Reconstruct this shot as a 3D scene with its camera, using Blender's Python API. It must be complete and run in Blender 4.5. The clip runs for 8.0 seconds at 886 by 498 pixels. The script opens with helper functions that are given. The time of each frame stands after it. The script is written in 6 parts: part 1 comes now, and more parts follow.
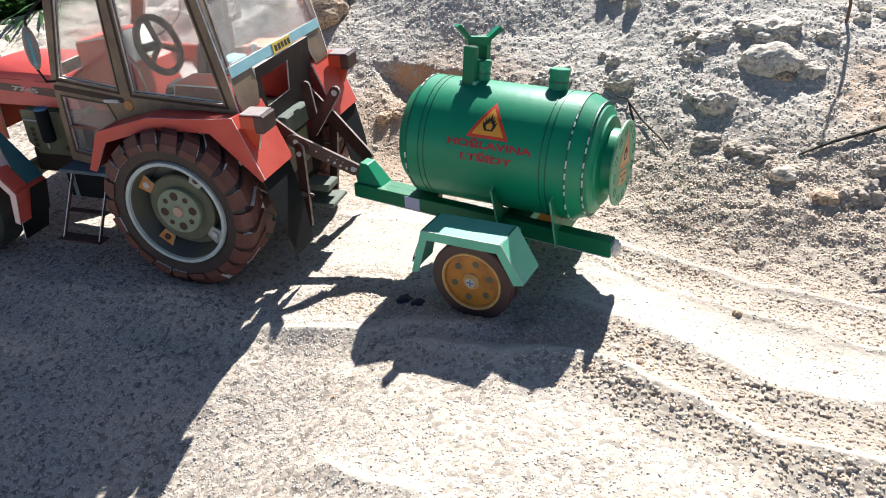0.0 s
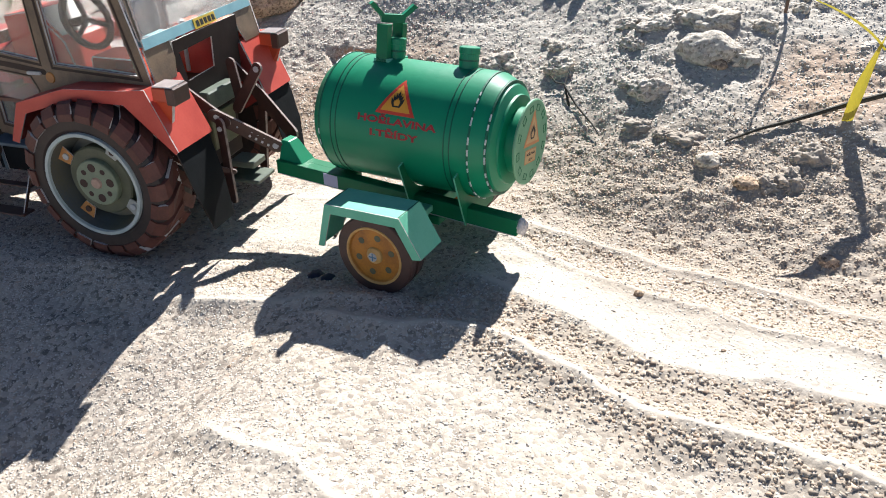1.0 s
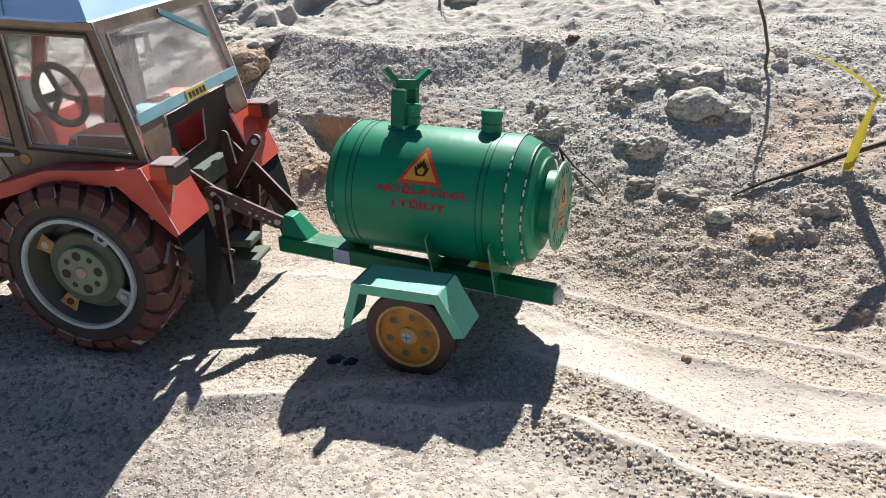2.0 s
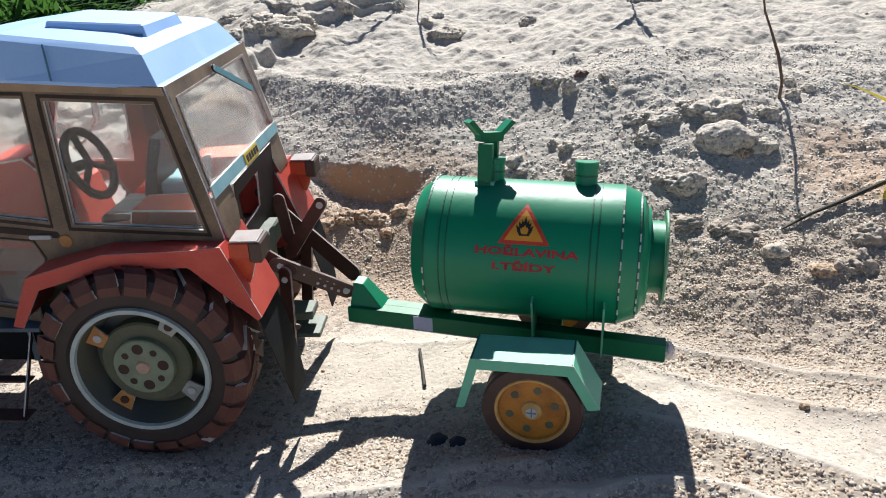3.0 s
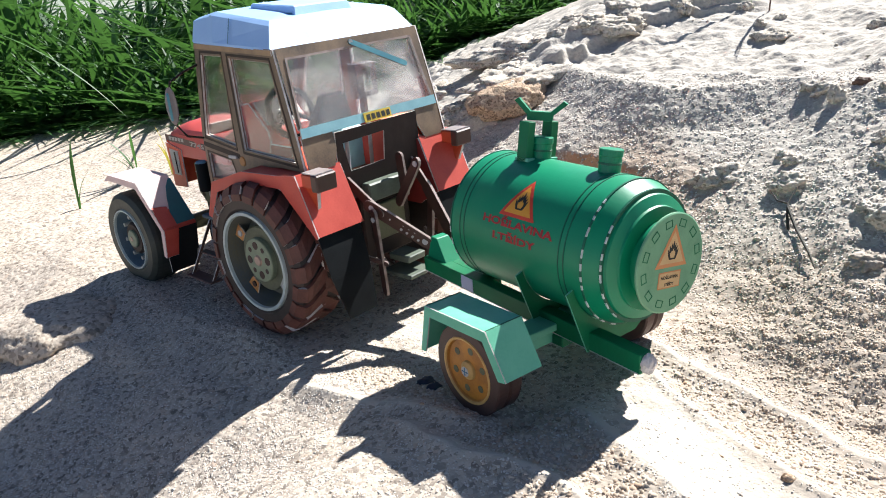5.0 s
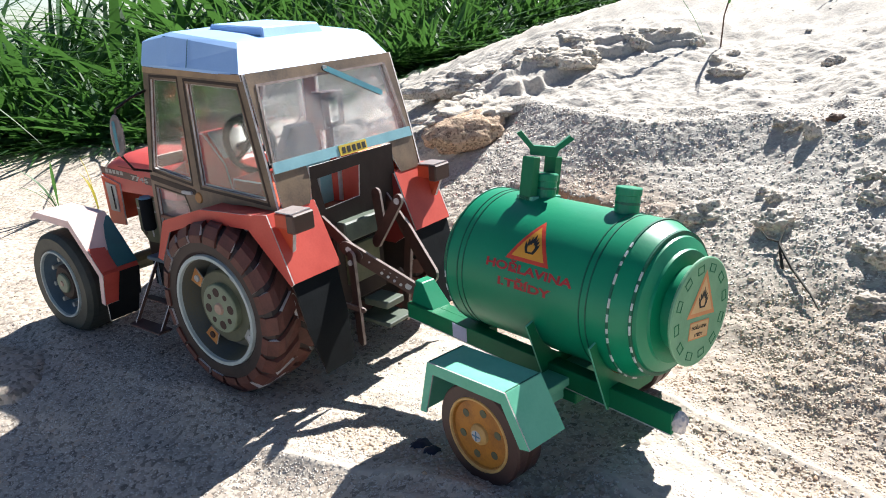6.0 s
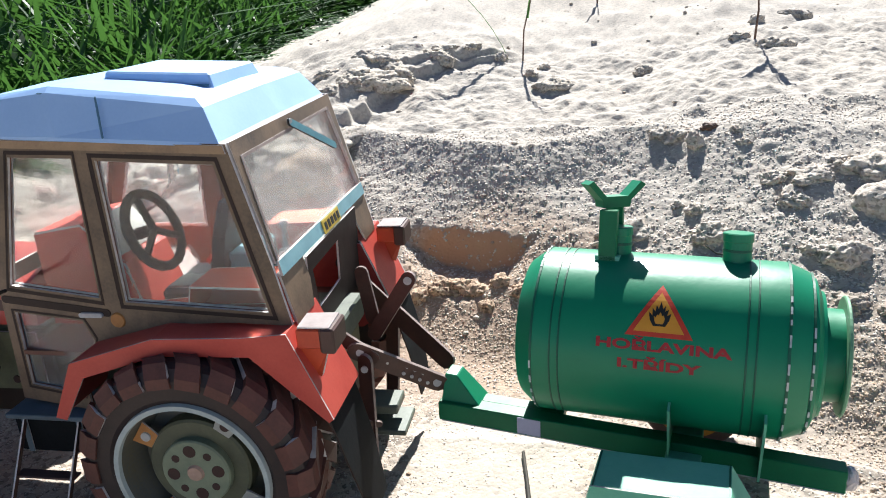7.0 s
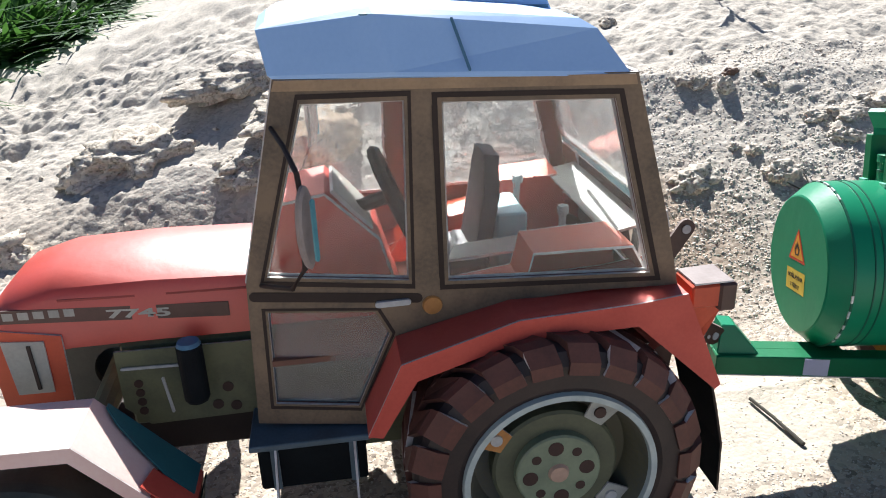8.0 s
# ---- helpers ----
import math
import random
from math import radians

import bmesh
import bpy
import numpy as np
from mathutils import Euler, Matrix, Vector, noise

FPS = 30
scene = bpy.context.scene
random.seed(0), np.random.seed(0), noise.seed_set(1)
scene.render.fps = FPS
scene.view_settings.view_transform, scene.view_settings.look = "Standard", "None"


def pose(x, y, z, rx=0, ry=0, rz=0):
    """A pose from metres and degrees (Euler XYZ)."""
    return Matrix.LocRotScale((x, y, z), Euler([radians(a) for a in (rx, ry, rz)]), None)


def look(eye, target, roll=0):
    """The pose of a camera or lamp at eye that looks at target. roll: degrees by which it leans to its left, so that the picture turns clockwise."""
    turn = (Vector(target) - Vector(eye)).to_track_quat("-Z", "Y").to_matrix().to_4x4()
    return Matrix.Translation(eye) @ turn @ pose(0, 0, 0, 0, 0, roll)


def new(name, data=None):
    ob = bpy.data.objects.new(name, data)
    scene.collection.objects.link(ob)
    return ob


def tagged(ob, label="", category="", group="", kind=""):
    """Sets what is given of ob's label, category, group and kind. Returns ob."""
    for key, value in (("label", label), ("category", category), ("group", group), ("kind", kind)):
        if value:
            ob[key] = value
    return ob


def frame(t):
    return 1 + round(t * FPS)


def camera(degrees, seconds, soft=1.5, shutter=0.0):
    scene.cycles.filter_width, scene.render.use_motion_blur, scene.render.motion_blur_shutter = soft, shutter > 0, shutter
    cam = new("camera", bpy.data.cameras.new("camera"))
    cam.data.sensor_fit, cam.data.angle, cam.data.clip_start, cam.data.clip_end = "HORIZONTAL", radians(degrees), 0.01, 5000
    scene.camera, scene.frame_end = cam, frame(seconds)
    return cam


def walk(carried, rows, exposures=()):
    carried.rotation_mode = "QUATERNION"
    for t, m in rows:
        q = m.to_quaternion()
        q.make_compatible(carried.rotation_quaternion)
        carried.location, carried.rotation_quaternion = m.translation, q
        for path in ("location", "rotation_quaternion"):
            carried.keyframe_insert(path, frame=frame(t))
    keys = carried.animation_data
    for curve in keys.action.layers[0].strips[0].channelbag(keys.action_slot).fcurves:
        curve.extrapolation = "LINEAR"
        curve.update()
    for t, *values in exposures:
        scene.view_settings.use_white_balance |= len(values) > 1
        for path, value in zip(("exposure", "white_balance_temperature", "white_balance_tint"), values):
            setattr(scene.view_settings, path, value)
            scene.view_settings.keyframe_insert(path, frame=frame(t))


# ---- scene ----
cam = camera(60.22, 8.0, soft=1.0)
# seconds, eye in metres, then yaw, pitch and lean in degrees
PATH = [
    (0, 0.13615, -0.21043, 0.12530, 17.634, -30.092, -2.238),
    (0.5, 0.15856, -0.21112, 0.11954, 19.268, -30.961, -1.600),
    (1, 0.16368, -0.20674, 0.11957, 18.194, -30.104, -1.330),
    (1.2, 0.16165, -0.20462, 0.11907, 17.182, -29.281, -1.124),
    (2.3, 0.11716, -0.19718, 0.11613, 9.065, -24.879, -2.001),
    (2.5, 0.10616, -0.19341, 0.11869, 7.272, -24.710, -2.395),
    (3, 0.08048, -0.18961, 0.12110, 3.378, -24.110, -1.617),
    (3.5, 0.09536, -0.19651, 0.13057, 15.750, -26.545, -1.454),
    (4, 0.14664, -0.18088, 0.12321, 28.194, -24.731, -4.484),
    (4.5, 0.18875, -0.16646, 0.11320, 39.722, -21.875, -4.290),
    (4.7, 0.20068, -0.16258, 0.11009, 44.097, -21.054, -5.348),
    (5.8, 0.18825, -0.16251, 0.10595, 41.792, -18.766, -4.232),
    (6, 0.17227, -0.16051, 0.10599, 37.276, -18.832, -3.332),
    (6.5, 0.12987, -0.15831, 0.11310, 23.112, -17.948, -3.012),
    (7, 0.07580, -0.15708, 0.11390, 11.054, -19.658, -3.621),
    (7.5, 0.02124, -0.15039, 0.11180, 0.116, -20.785, -3.020),
    (8, -0.03210, -0.14025, 0.10766, -7.871, -22.398, -1.975),
]


def aim(x, y, z, yaw, pitch, lean):
    a, b = radians(yaw), radians(pitch)
    ahead = Vector((-math.sin(a) * math.cos(b), math.cos(a) * math.cos(b), math.sin(b)))
    return look((x, y, z), Vector((x, y, z)) + ahead, lean)


EXPOSURES = ((0, 1.16), (0.6, 1.1), (1.2, 1.08), (2.3, 0.7), (3.0, 0.74), (3.5, 1.05), (4.5, 1.18), (5.8, 1.28), (6.5, 1.11), (8.0, 1.06))
walk(cam, [(row[0], aim(*row[1:])) for row in PATH], EXPOSURES)

# ---- world, sun and exposure ----
SUN_HEIGHT, SUN_TURN = 44.0, 0.5
scene.view_settings.exposure = 1.2
world = bpy.data.worlds.new("sky")
scene.world = world
world.use_nodes = True
sky = world.node_tree.nodes.new("ShaderNodeTexSky")
sky.sky_type, sky.sun_disc = "NISHITA", False
sky.air_density, sky.dust_density = 0.55, 0.2
sky.sun_elevation, sky.sun_rotation = radians(SUN_HEIGHT), radians(SUN_TURN)
world.node_tree.links.new(sky.outputs[0], world.node_tree.nodes["Background"].inputs[0])
world.node_tree.nodes["Background"].inputs[1].default_value = 0.06
sun = new("sun", bpy.data.lights.new("sun", "SUN"))
sun.data.energy, sun.data.angle, sun.data.color = 5.0, radians(0.53), (1.0, 0.997, 0.975)
sun_a, sun_b = radians(SUN_TURN), radians(SUN_HEIGHT)
sun_from = Vector((math.sin(sun_a) * math.cos(sun_b), math.cos(sun_a) * math.cos(sun_b), math.sin(sun_b)))
sun.matrix_world = look(sun_from * 3, (0, 0, 0))

# ---- materials ----
MM = 0.001


def material(name, colour, other=None, size=6.0, rough=0.6, bump=0.15, grain=0.6, metal=0.0, sheen=0.5, mix=0.5):
    """Two tones mixed by a broad and a fine noise, with a fine relief. Sizes in millimetres."""
    m = bpy.data.materials.new(name)
    m.use_nodes = True
    n, link = m.node_tree.nodes, m.node_tree.links.new
    p = n["Principled BSDF"]
    where = n.new("ShaderNodeTexCoord")
    broad, fine = n.new("ShaderNodeTexNoise"), n.new("ShaderNodeTexNoise")
    broad.inputs["Scale"].default_value, broad.inputs["Detail"].default_value = 1000 / size, 6
    fine.inputs["Scale"].default_value, fine.inputs["Detail"].default_value = 1000 / grain, 3
    for tex in (broad, fine):
        link(where.outputs["Object"], tex.inputs["Vector"])
    both = n.new("ShaderNodeMath")
    both.operation = "MULTIPLY_ADD"
    both.inputs[1].default_value = 0.35
    link(fine.outputs["Fac"], both.inputs[0])
    link(broad.outputs["Fac"], both.inputs[2])
    ramp = n.new("ShaderNodeValToRGB")
    ramp.color_ramp.elements[0].position, ramp.color_ramp.elements[1].position = 0.52 - 0.35 * mix, 0.82
    other = other or tuple(c * 0.72 for c in colour)
    ramp.color_ramp.elements[0].color = (*other, 1)
    ramp.color_ramp.elements[1].color = (*colour, 1)
    link(both.outputs[0], ramp.inputs["Fac"])
    link(ramp.outputs["Color"], p.inputs["Base Color"])
    relief = n.new("ShaderNodeBump")
    relief.inputs["Strength"].default_value, relief.inputs["Distance"].default_value = bump, grain * 0.4 * MM
    link(both.outputs[0], relief.inputs["Height"])
    wave = n.new("ShaderNodeBump")
    wave.inputs["Strength"].default_value, wave.inputs["Distance"].default_value = 0.35, size * 0.05 * MM
    link(broad.outputs["Fac"], wave.inputs["Height"])
    link(wave.outputs["Normal"], relief.inputs["Normal"])
    link(relief.outputs["Normal"], p.inputs["Normal"])
    p.inputs["Roughness"].default_value, p.inputs["Metallic"].default_value = rough, metal
    p.inputs["Specular IOR Level"].default_value = sheen
    return m


def sand_material(name, light, dark, warm, cell=1.25, soil=None, dry=None):
    """Loose coarse sand: every grain its own tone, broad damp and dusty patches. soil: (x, y, z, radius) of a bare earth face."""
    m = bpy.data.materials.new(name)
    m.use_nodes = True
    n, link = m.node_tree.nodes, m.node_tree.links.new
    p = n["Principled BSDF"]
    p.inputs["Roughness"].default_value, p.inputs["Specular IOR Level"].default_value = 0.9, 0.25
    where = n.new("ShaderNodeNewGeometry")
    grain = n.new("ShaderNodeTexVoronoi")
    grain.inputs["Scale"].default_value = 1000 / cell
    broad, fine = n.new("ShaderNodeTexNoise"), n.new("ShaderNodeTexNoise")
    broad.inputs["Scale"].default_value, broad.inputs["Detail"].default_value = 1000 / 55, 7
    fine.inputs["Scale"].default_value, fine.inputs["Detail"].default_value = 1000 / 0.8, 4
    for tex in (grain, broad, fine):
        link(where.outputs["Position"], tex.inputs["Vector"])
    tone = n.new("ShaderNodeSeparateColor")
    link(grain.outputs["Color"], tone.inputs[0])
    ramp = n.new("ShaderNodeValToRGB")
    for stop, colour in ((0.0, tuple(c * 0.55 for c in dark)), (0.14, tuple(c * 0.85 for c in dark)), (0.5, light), (0.9, tuple(min(0.8, c * 1.22) for c in light))):
        e = ramp.color_ramp.elements.new(stop) if stop not in (0.0,) else ramp.color_ramp.elements[0]
        e.color = (*colour, 1)
    ramp.color_ramp.elements[-1].color = (*warm, 1)
    link(tone.outputs[0], ramp.inputs["Fac"])
    patch = n.new("ShaderNodeValToRGB")
    patch.color_ramp.elements[0].position, patch.color_ramp.elements[1].position = 0.38, 0.66
    patch.color_ramp.elements[0].color, patch.color_ramp.elements[1].color = (0.86, 0.84, 0.83, 1), (1.0, 0.96, 0.9, 1)
    link(broad.outputs["Fac"], patch.inputs["Fac"])
    times = n.new("ShaderNodeMix")
    times.data_type, times.blend_type = "RGBA", "MULTIPLY"
    times.inputs["Factor"].default_value = 1.0
    link(ramp.outputs["Color"], times.inputs["A"])
    link(patch.outputs["Color"], times.inputs["B"])
    colour = times.outputs["Result"]
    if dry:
        # Pale mix for packed fine sand and for sun caught on the crests.
        fine_map, lit_fine_sand = n.new("ShaderNodeAttribute"), n.new("ShaderNodeMix")
        fine_map.attribute_name = "lit_fines"
        lit_fine_sand.data_type, lit_fine_sand.blend_type = "RGBA", "MIX"
        lit_fine_sand.inputs["B"].default_value = (0.53, 0.47, 0.4, 1)
        link(fine_map.outputs["Fac"], lit_fine_sand.inputs["Factor"])
        link(colour, lit_fine_sand.inputs["A"])
        colour = lit_fine_sand.outputs["Result"]
        # Greyer dry sand with height, also paled to make up for grazing light.
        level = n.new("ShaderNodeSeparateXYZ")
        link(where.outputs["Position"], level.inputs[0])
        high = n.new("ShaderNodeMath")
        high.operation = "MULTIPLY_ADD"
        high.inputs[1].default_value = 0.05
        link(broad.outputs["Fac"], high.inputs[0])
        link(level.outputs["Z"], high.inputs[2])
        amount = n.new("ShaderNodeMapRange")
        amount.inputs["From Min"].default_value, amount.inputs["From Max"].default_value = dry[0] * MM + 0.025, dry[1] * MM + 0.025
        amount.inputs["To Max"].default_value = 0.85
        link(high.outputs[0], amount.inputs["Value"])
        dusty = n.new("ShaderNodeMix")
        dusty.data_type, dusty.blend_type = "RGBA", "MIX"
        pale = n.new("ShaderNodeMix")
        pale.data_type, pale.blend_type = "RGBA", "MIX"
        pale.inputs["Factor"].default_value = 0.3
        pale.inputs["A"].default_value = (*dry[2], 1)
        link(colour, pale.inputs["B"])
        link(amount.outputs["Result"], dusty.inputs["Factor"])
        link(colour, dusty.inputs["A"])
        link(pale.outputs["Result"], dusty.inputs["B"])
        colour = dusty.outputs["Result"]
    if dry:
        # Coarse strips mixed darker: brown grains, and the shade between them as colour.
        grit_map, grit = n.new("ShaderNodeAttribute"), n.new("ShaderNodeMix")
        grit_map.attribute_name = "grit"
        grit.data_type, grit.blend_type = "RGBA", "MIX"
        grit.inputs["B"].default_value = (0.36, 0.305, 0.25, 1)
        link(grit_map.outputs["Fac"], grit.inputs["Factor"])
        link(colour, grit.inputs["A"])
        colour = grit.outputs["Result"]
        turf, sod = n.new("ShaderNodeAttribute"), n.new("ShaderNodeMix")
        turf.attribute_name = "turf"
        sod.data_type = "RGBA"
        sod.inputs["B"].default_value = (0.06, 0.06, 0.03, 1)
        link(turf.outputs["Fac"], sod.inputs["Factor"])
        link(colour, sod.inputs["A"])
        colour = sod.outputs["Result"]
    for x, y, z, radius, tint, most in soil or ():
        away = n.new("ShaderNodeVectorMath")
        away.operation = "DISTANCE"
        away.inputs[1].default_value = (x * MM, y * MM, z * MM)
        link(where.outputs["Position"], away.inputs[0])
        ragged = n.new("ShaderNodeMath")
        ragged.operation = "MULTIPLY_ADD"
        ragged.inputs[1].default_value = -radius * 1.2 * MM
        link(broad.outputs["Fac"], ragged.inputs[0])
        link(away.outputs["Value"], ragged.inputs[2])
        near = n.new("ShaderNodeMapRange")
        near.inputs["From Min"].default_value, near.inputs["From Max"].default_value = radius * 0.55 * MM, radius * 0.1 * MM
        near.inputs["To Max"].default_value = most
        link(ragged.outputs[0], near.inputs["Value"])
        bare = n.new("ShaderNodeSeparateXYZ")
        link(where.outputs["Normal"], bare.inputs[0])
        steep = n.new("ShaderNodeMapRange")
        steep.inputs["From Min"].default_value, steep.inputs["From Max"].default_value = (0.72, 0.45) if most > 0.9 else (1.2, 1.1)
        link(bare.outputs["Z"], steep.inputs["Value"])
        earth = n.new("ShaderNodeMath")
        earth.operation = "MULTIPLY"
        link(near.outputs["Result"], earth.inputs[0])
        link(steep.outputs["Result"], earth.inputs[1])
        over = n.new("ShaderNodeMix")
        over.data_type = "RGBA"
        over.inputs["B"].default_value = (*tint, 1)
        link(earth.outputs[0], over.inputs["Factor"])
        link(colour, over.inputs["A"])
        colour = over.outputs["Result"]
    link(colour, p.inputs["Base Color"])
    height = n.new("ShaderNodeMath")
    height.operation = "SUBTRACT"
    link(fine.outputs["Fac"], height.inputs[0])
    height.inputs[1].default_value = 0.5
    dome = n.new("ShaderNodeMath")
    dome.operation = "MULTIPLY_ADD"
    dome.inputs[1].default_value = -0.9
    link(grain.outputs["Distance"], dome.inputs[0])
    link(height.outputs[0], dome.inputs[2])
    relief = n.new("ShaderNodeBump")
    relief.inputs["Strength"].default_value, relief.inputs["Distance"].default_value = 0.4, 0.4 * MM
    link(dome.outputs[0], relief.inputs["Height"])
    link(relief.outputs["Normal"], p.inputs["Normal"])
    return m


def pane_material(name, dust):
    """Clear plastic film with a little dust and scratches."""
    m = bpy.data.materials.new(name)
    m.use_nodes = True
    n, link = m.node_tree.nodes, m.node_tree.links.new
    p = n["Principled BSDF"]
    p.inputs["Base Color"].default_value = (0.93, 0.95, 0.95, 1)
    p.inputs["Transmission Weight"].default_value, p.inputs["IOR"].default_value = 1.0, 1.38
    p.inputs["Roughness"].default_value = 0.02
    veil, glow, film = n.new("ShaderNodeBsdfDiffuse"), n.new("ShaderNodeBsdfTranslucent"), n.new("ShaderNodeMixShader")
    veil.inputs["Color"].default_value = glow.inputs["Color"].default_value = (0.74, 0.72, 0.7, 1)
    film.inputs[0].default_value = 0.55
    link(veil.outputs[0], film.inputs[1])
    link(glow.outputs[0], film.inputs[2])
    # dust in clouds, with rubbed streaks across it
    where, tex, streak, turn = n.new("ShaderNodeTexCoord"), n.new("ShaderNodeTexNoise"), n.new("ShaderNodeTexNoise"), n.new("ShaderNodeMapping")
    tex.inputs["Scale"].default_value, tex.inputs["Detail"].default_value, tex.inputs["Distortion"].default_value = 1000 / 17, 5, 0.8
    streak.inputs["Scale"].default_value, streak.inputs["Detail"].default_value = 1000 / 9, 4
    turn.inputs["Rotation"].default_value, turn.inputs["Scale"].default_value = (0.5, 0.7, 0.4), (0.25, 1, 1.6)
    link(where.outputs["Object"], tex.inputs["Vector"])
    link(where.outputs["Object"], turn.inputs["Vector"])
    link(turn.outputs["Vector"], streak.inputs["Vector"])
    cloud = n.new("ShaderNodeMath")
    cloud.operation = "MULTIPLY_ADD"
    cloud.inputs[1].default_value = 0.4
    link(streak.outputs["Fac"], cloud.inputs[0])
    link(tex.outputs["Fac"], cloud.inputs[2])
    amount = n.new("ShaderNodeMapRange")
    amount.inputs["From Min"].default_value, amount.inputs["From Max"].default_value = 0.5, 0.95
    amount.inputs["To Min"].default_value, amount.inputs["To Max"].default_value = dust * 0.35, dust * 1.9
    link(cloud.outputs[0], amount.inputs["Value"])
    dent = n.new("ShaderNodeBump")
    dent.inputs["Strength"].default_value, dent.inputs["Distance"].default_value = 0.6, 0.5 * MM
    link(tex.outputs["Fac"], dent.inputs["Height"])
    link(dent.outputs["Normal"], p.inputs["Normal"])
    both = n.new("ShaderNodeMixShader")
    link(amount.outputs["Result"], both.inputs[0])
    link(p.outputs[0], both.inputs[1])
    link(film.outputs[0], both.inputs[2])
    link(both.outputs[0], n["Material Output"].inputs["Surface"])
    return m


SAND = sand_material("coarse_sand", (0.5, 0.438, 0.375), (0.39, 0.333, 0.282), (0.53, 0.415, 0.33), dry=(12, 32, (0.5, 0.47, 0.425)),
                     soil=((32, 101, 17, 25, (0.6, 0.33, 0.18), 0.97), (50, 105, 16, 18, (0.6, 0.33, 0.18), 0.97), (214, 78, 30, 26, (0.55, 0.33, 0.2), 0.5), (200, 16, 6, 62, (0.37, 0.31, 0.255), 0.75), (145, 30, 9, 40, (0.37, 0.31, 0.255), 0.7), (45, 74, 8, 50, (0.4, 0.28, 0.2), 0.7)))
CRUST = sand_material("dried_sand_crust", (0.58, 0.535, 0.475), (0.5, 0.45, 0.385), (0.6, 0.5, 0.415), cell=0.9)


def grain_material(name, tint=(1, 1, 1)):
    """Single grains of sand, each with a tone of its own."""
    m = bpy.data.materials.new(name)
    m.use_nodes = True
    n, link = m.node_tree.nodes, m.node_tree.links.new
    p = n["Principled BSDF"]
    p.inputs["Roughness"].default_value, p.inputs["Specular IOR Level"].default_value = 0.9, 0.1
    where, ramp = n.new("ShaderNodeNewGeometry"), n.new("ShaderNodeValToRGB")
    tones = ((0.0, (0.34, 0.285, 0.24)), (0.06, (0.46, 0.405, 0.35)), (0.5, (0.57, 0.525, 0.465)), (0.85, (0.65, 0.61, 0.55)), (0.95, (0.55, 0.43, 0.34)))
    for k, (stop, colour) in enumerate(tones):
        colour = tuple(c * d for c, d in zip(colour, tint))
        e = ramp.color_ramp.elements[0] if k == 0 else ramp.color_ramp.elements.new(stop)
        e.color = (*colour, 1)
    ramp.color_ramp.elements[-1].color = (0.6 * tint[0], 0.56 * tint[1], 0.51 * tint[2], 1)
    link(where.outputs["Random Per Island"], ramp.inputs["Fac"])
    link(ramp.outputs["Color"], p.inputs["Base Color"])
    return m


GRAIN = grain_material("sand_grains")
GRAIN_BROWN = grain_material("damp_sand_grains", (0.88, 0.79, 0.71))
CLAY = sand_material("clay_lump", (0.5, 0.38, 0.28), (0.34, 0.24, 0.17), (0.55, 0.38, 0.27), cell=0.8)
RED = material("red_paper", (0.57, 0.085, 0.06), (0.46, 0.055, 0.04), size=9, rough=0.5, bump=0.1, sheen=0.4)
PINK_GLARE = material("glare_pink_paper", (0.8, 0.6, 0.56), (0.74, 0.47, 0.43), size=12, rough=0.56, bump=0.1)
ORANGE = material("orange_red_paper", (0.58, 0.085, 0.03), (0.46, 0.06, 0.026), size=9, rough=0.52, bump=0.1, sheen=0.5)
RED_GLOSS = material("glossy_red_paper", (0.55, 0.055, 0.033), (0.45, 0.045, 0.03), size=12, rough=0.46, bump=0.06, sheen=1.0)
NAVY = material("navy_lump", (0.014, 0.02, 0.04), (0.008, 0.011, 0.022), size=4, rough=0.6, sheen=0.3)
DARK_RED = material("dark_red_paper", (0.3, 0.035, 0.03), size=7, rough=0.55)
EDGE = material("white_paper_edge", (0.68, 0.64, 0.62), (0.42, 0.36, 0.34), size=2.5, rough=0.8)
EDGE_DIM = material("worn_card_edge", (0.3, 0.24, 0.22), (0.12, 0.08, 0.07), size=2.5, rough=0.8)
TEAL_WIPER = material("teal_wiper_paper", (0.09, 0.3, 0.36), (0.05, 0.18, 0.24), size=5, rough=0.5)
MIRROR_BACK = material("rosy_grey_mirror_paper", (0.3, 0.25, 0.24), (0.2, 0.16, 0.15), size=4, rough=0.5)
WHITE = material("white_paper", (0.36, 0.56, 0.88), (0.3, 0.49, 0.82), size=14, rough=0.5, bump=0.08)
BLUE_LINE = material("blue_printed_line", (0.08, 0.2, 0.32), rough=0.6)
TAN = material("tan_gutter_paper", (0.36, 0.235, 0.135), (0.2, 0.13, 0.08), size=8, rough=0.5)
FRAME = material("grey_brown_cab_paper", (0.2, 0.135, 0.085), (0.05, 0.038, 0.03), size=9, rough=0.5, bump=0.12)
FRAME_IN = material("red_brown_cab_lining", (0.2, 0.085, 0.055), (0.13, 0.06, 0.04), size=10, rough=0.6)
FRAME_DARK = material("dark_brown_cab_paper", (0.04, 0.026, 0.022), size=5, rough=0.6, sheen=0.25)
TEAL = material("pale_teal_paper", (0.25, 0.47, 0.52), (0.18, 0.36, 0.42), size=6, rough=0.5)
YELLOW = material("yellow_paper", (0.72, 0.5, 0.06), (0.5, 0.35, 0.05), size=3, rough=0.5)
TYRE = material("dark_tyre_paper", (0.036, 0.021, 0.018), (0.012, 0.01, 0.01), size=6, rough=0.55, bump=0.25)
LUG = material("brown_tyre_lug_paper", (0.14, 0.055, 0.042), (0.075, 0.034, 0.028), size=4, rough=0.55, bump=0.2, sheen=0.3)
FRONT_TYRE = material("olive_black_tyre_paper", (0.045, 0.05, 0.04), (0.02, 0.022, 0.02), size=6, rough=0.55, bump=0.2)
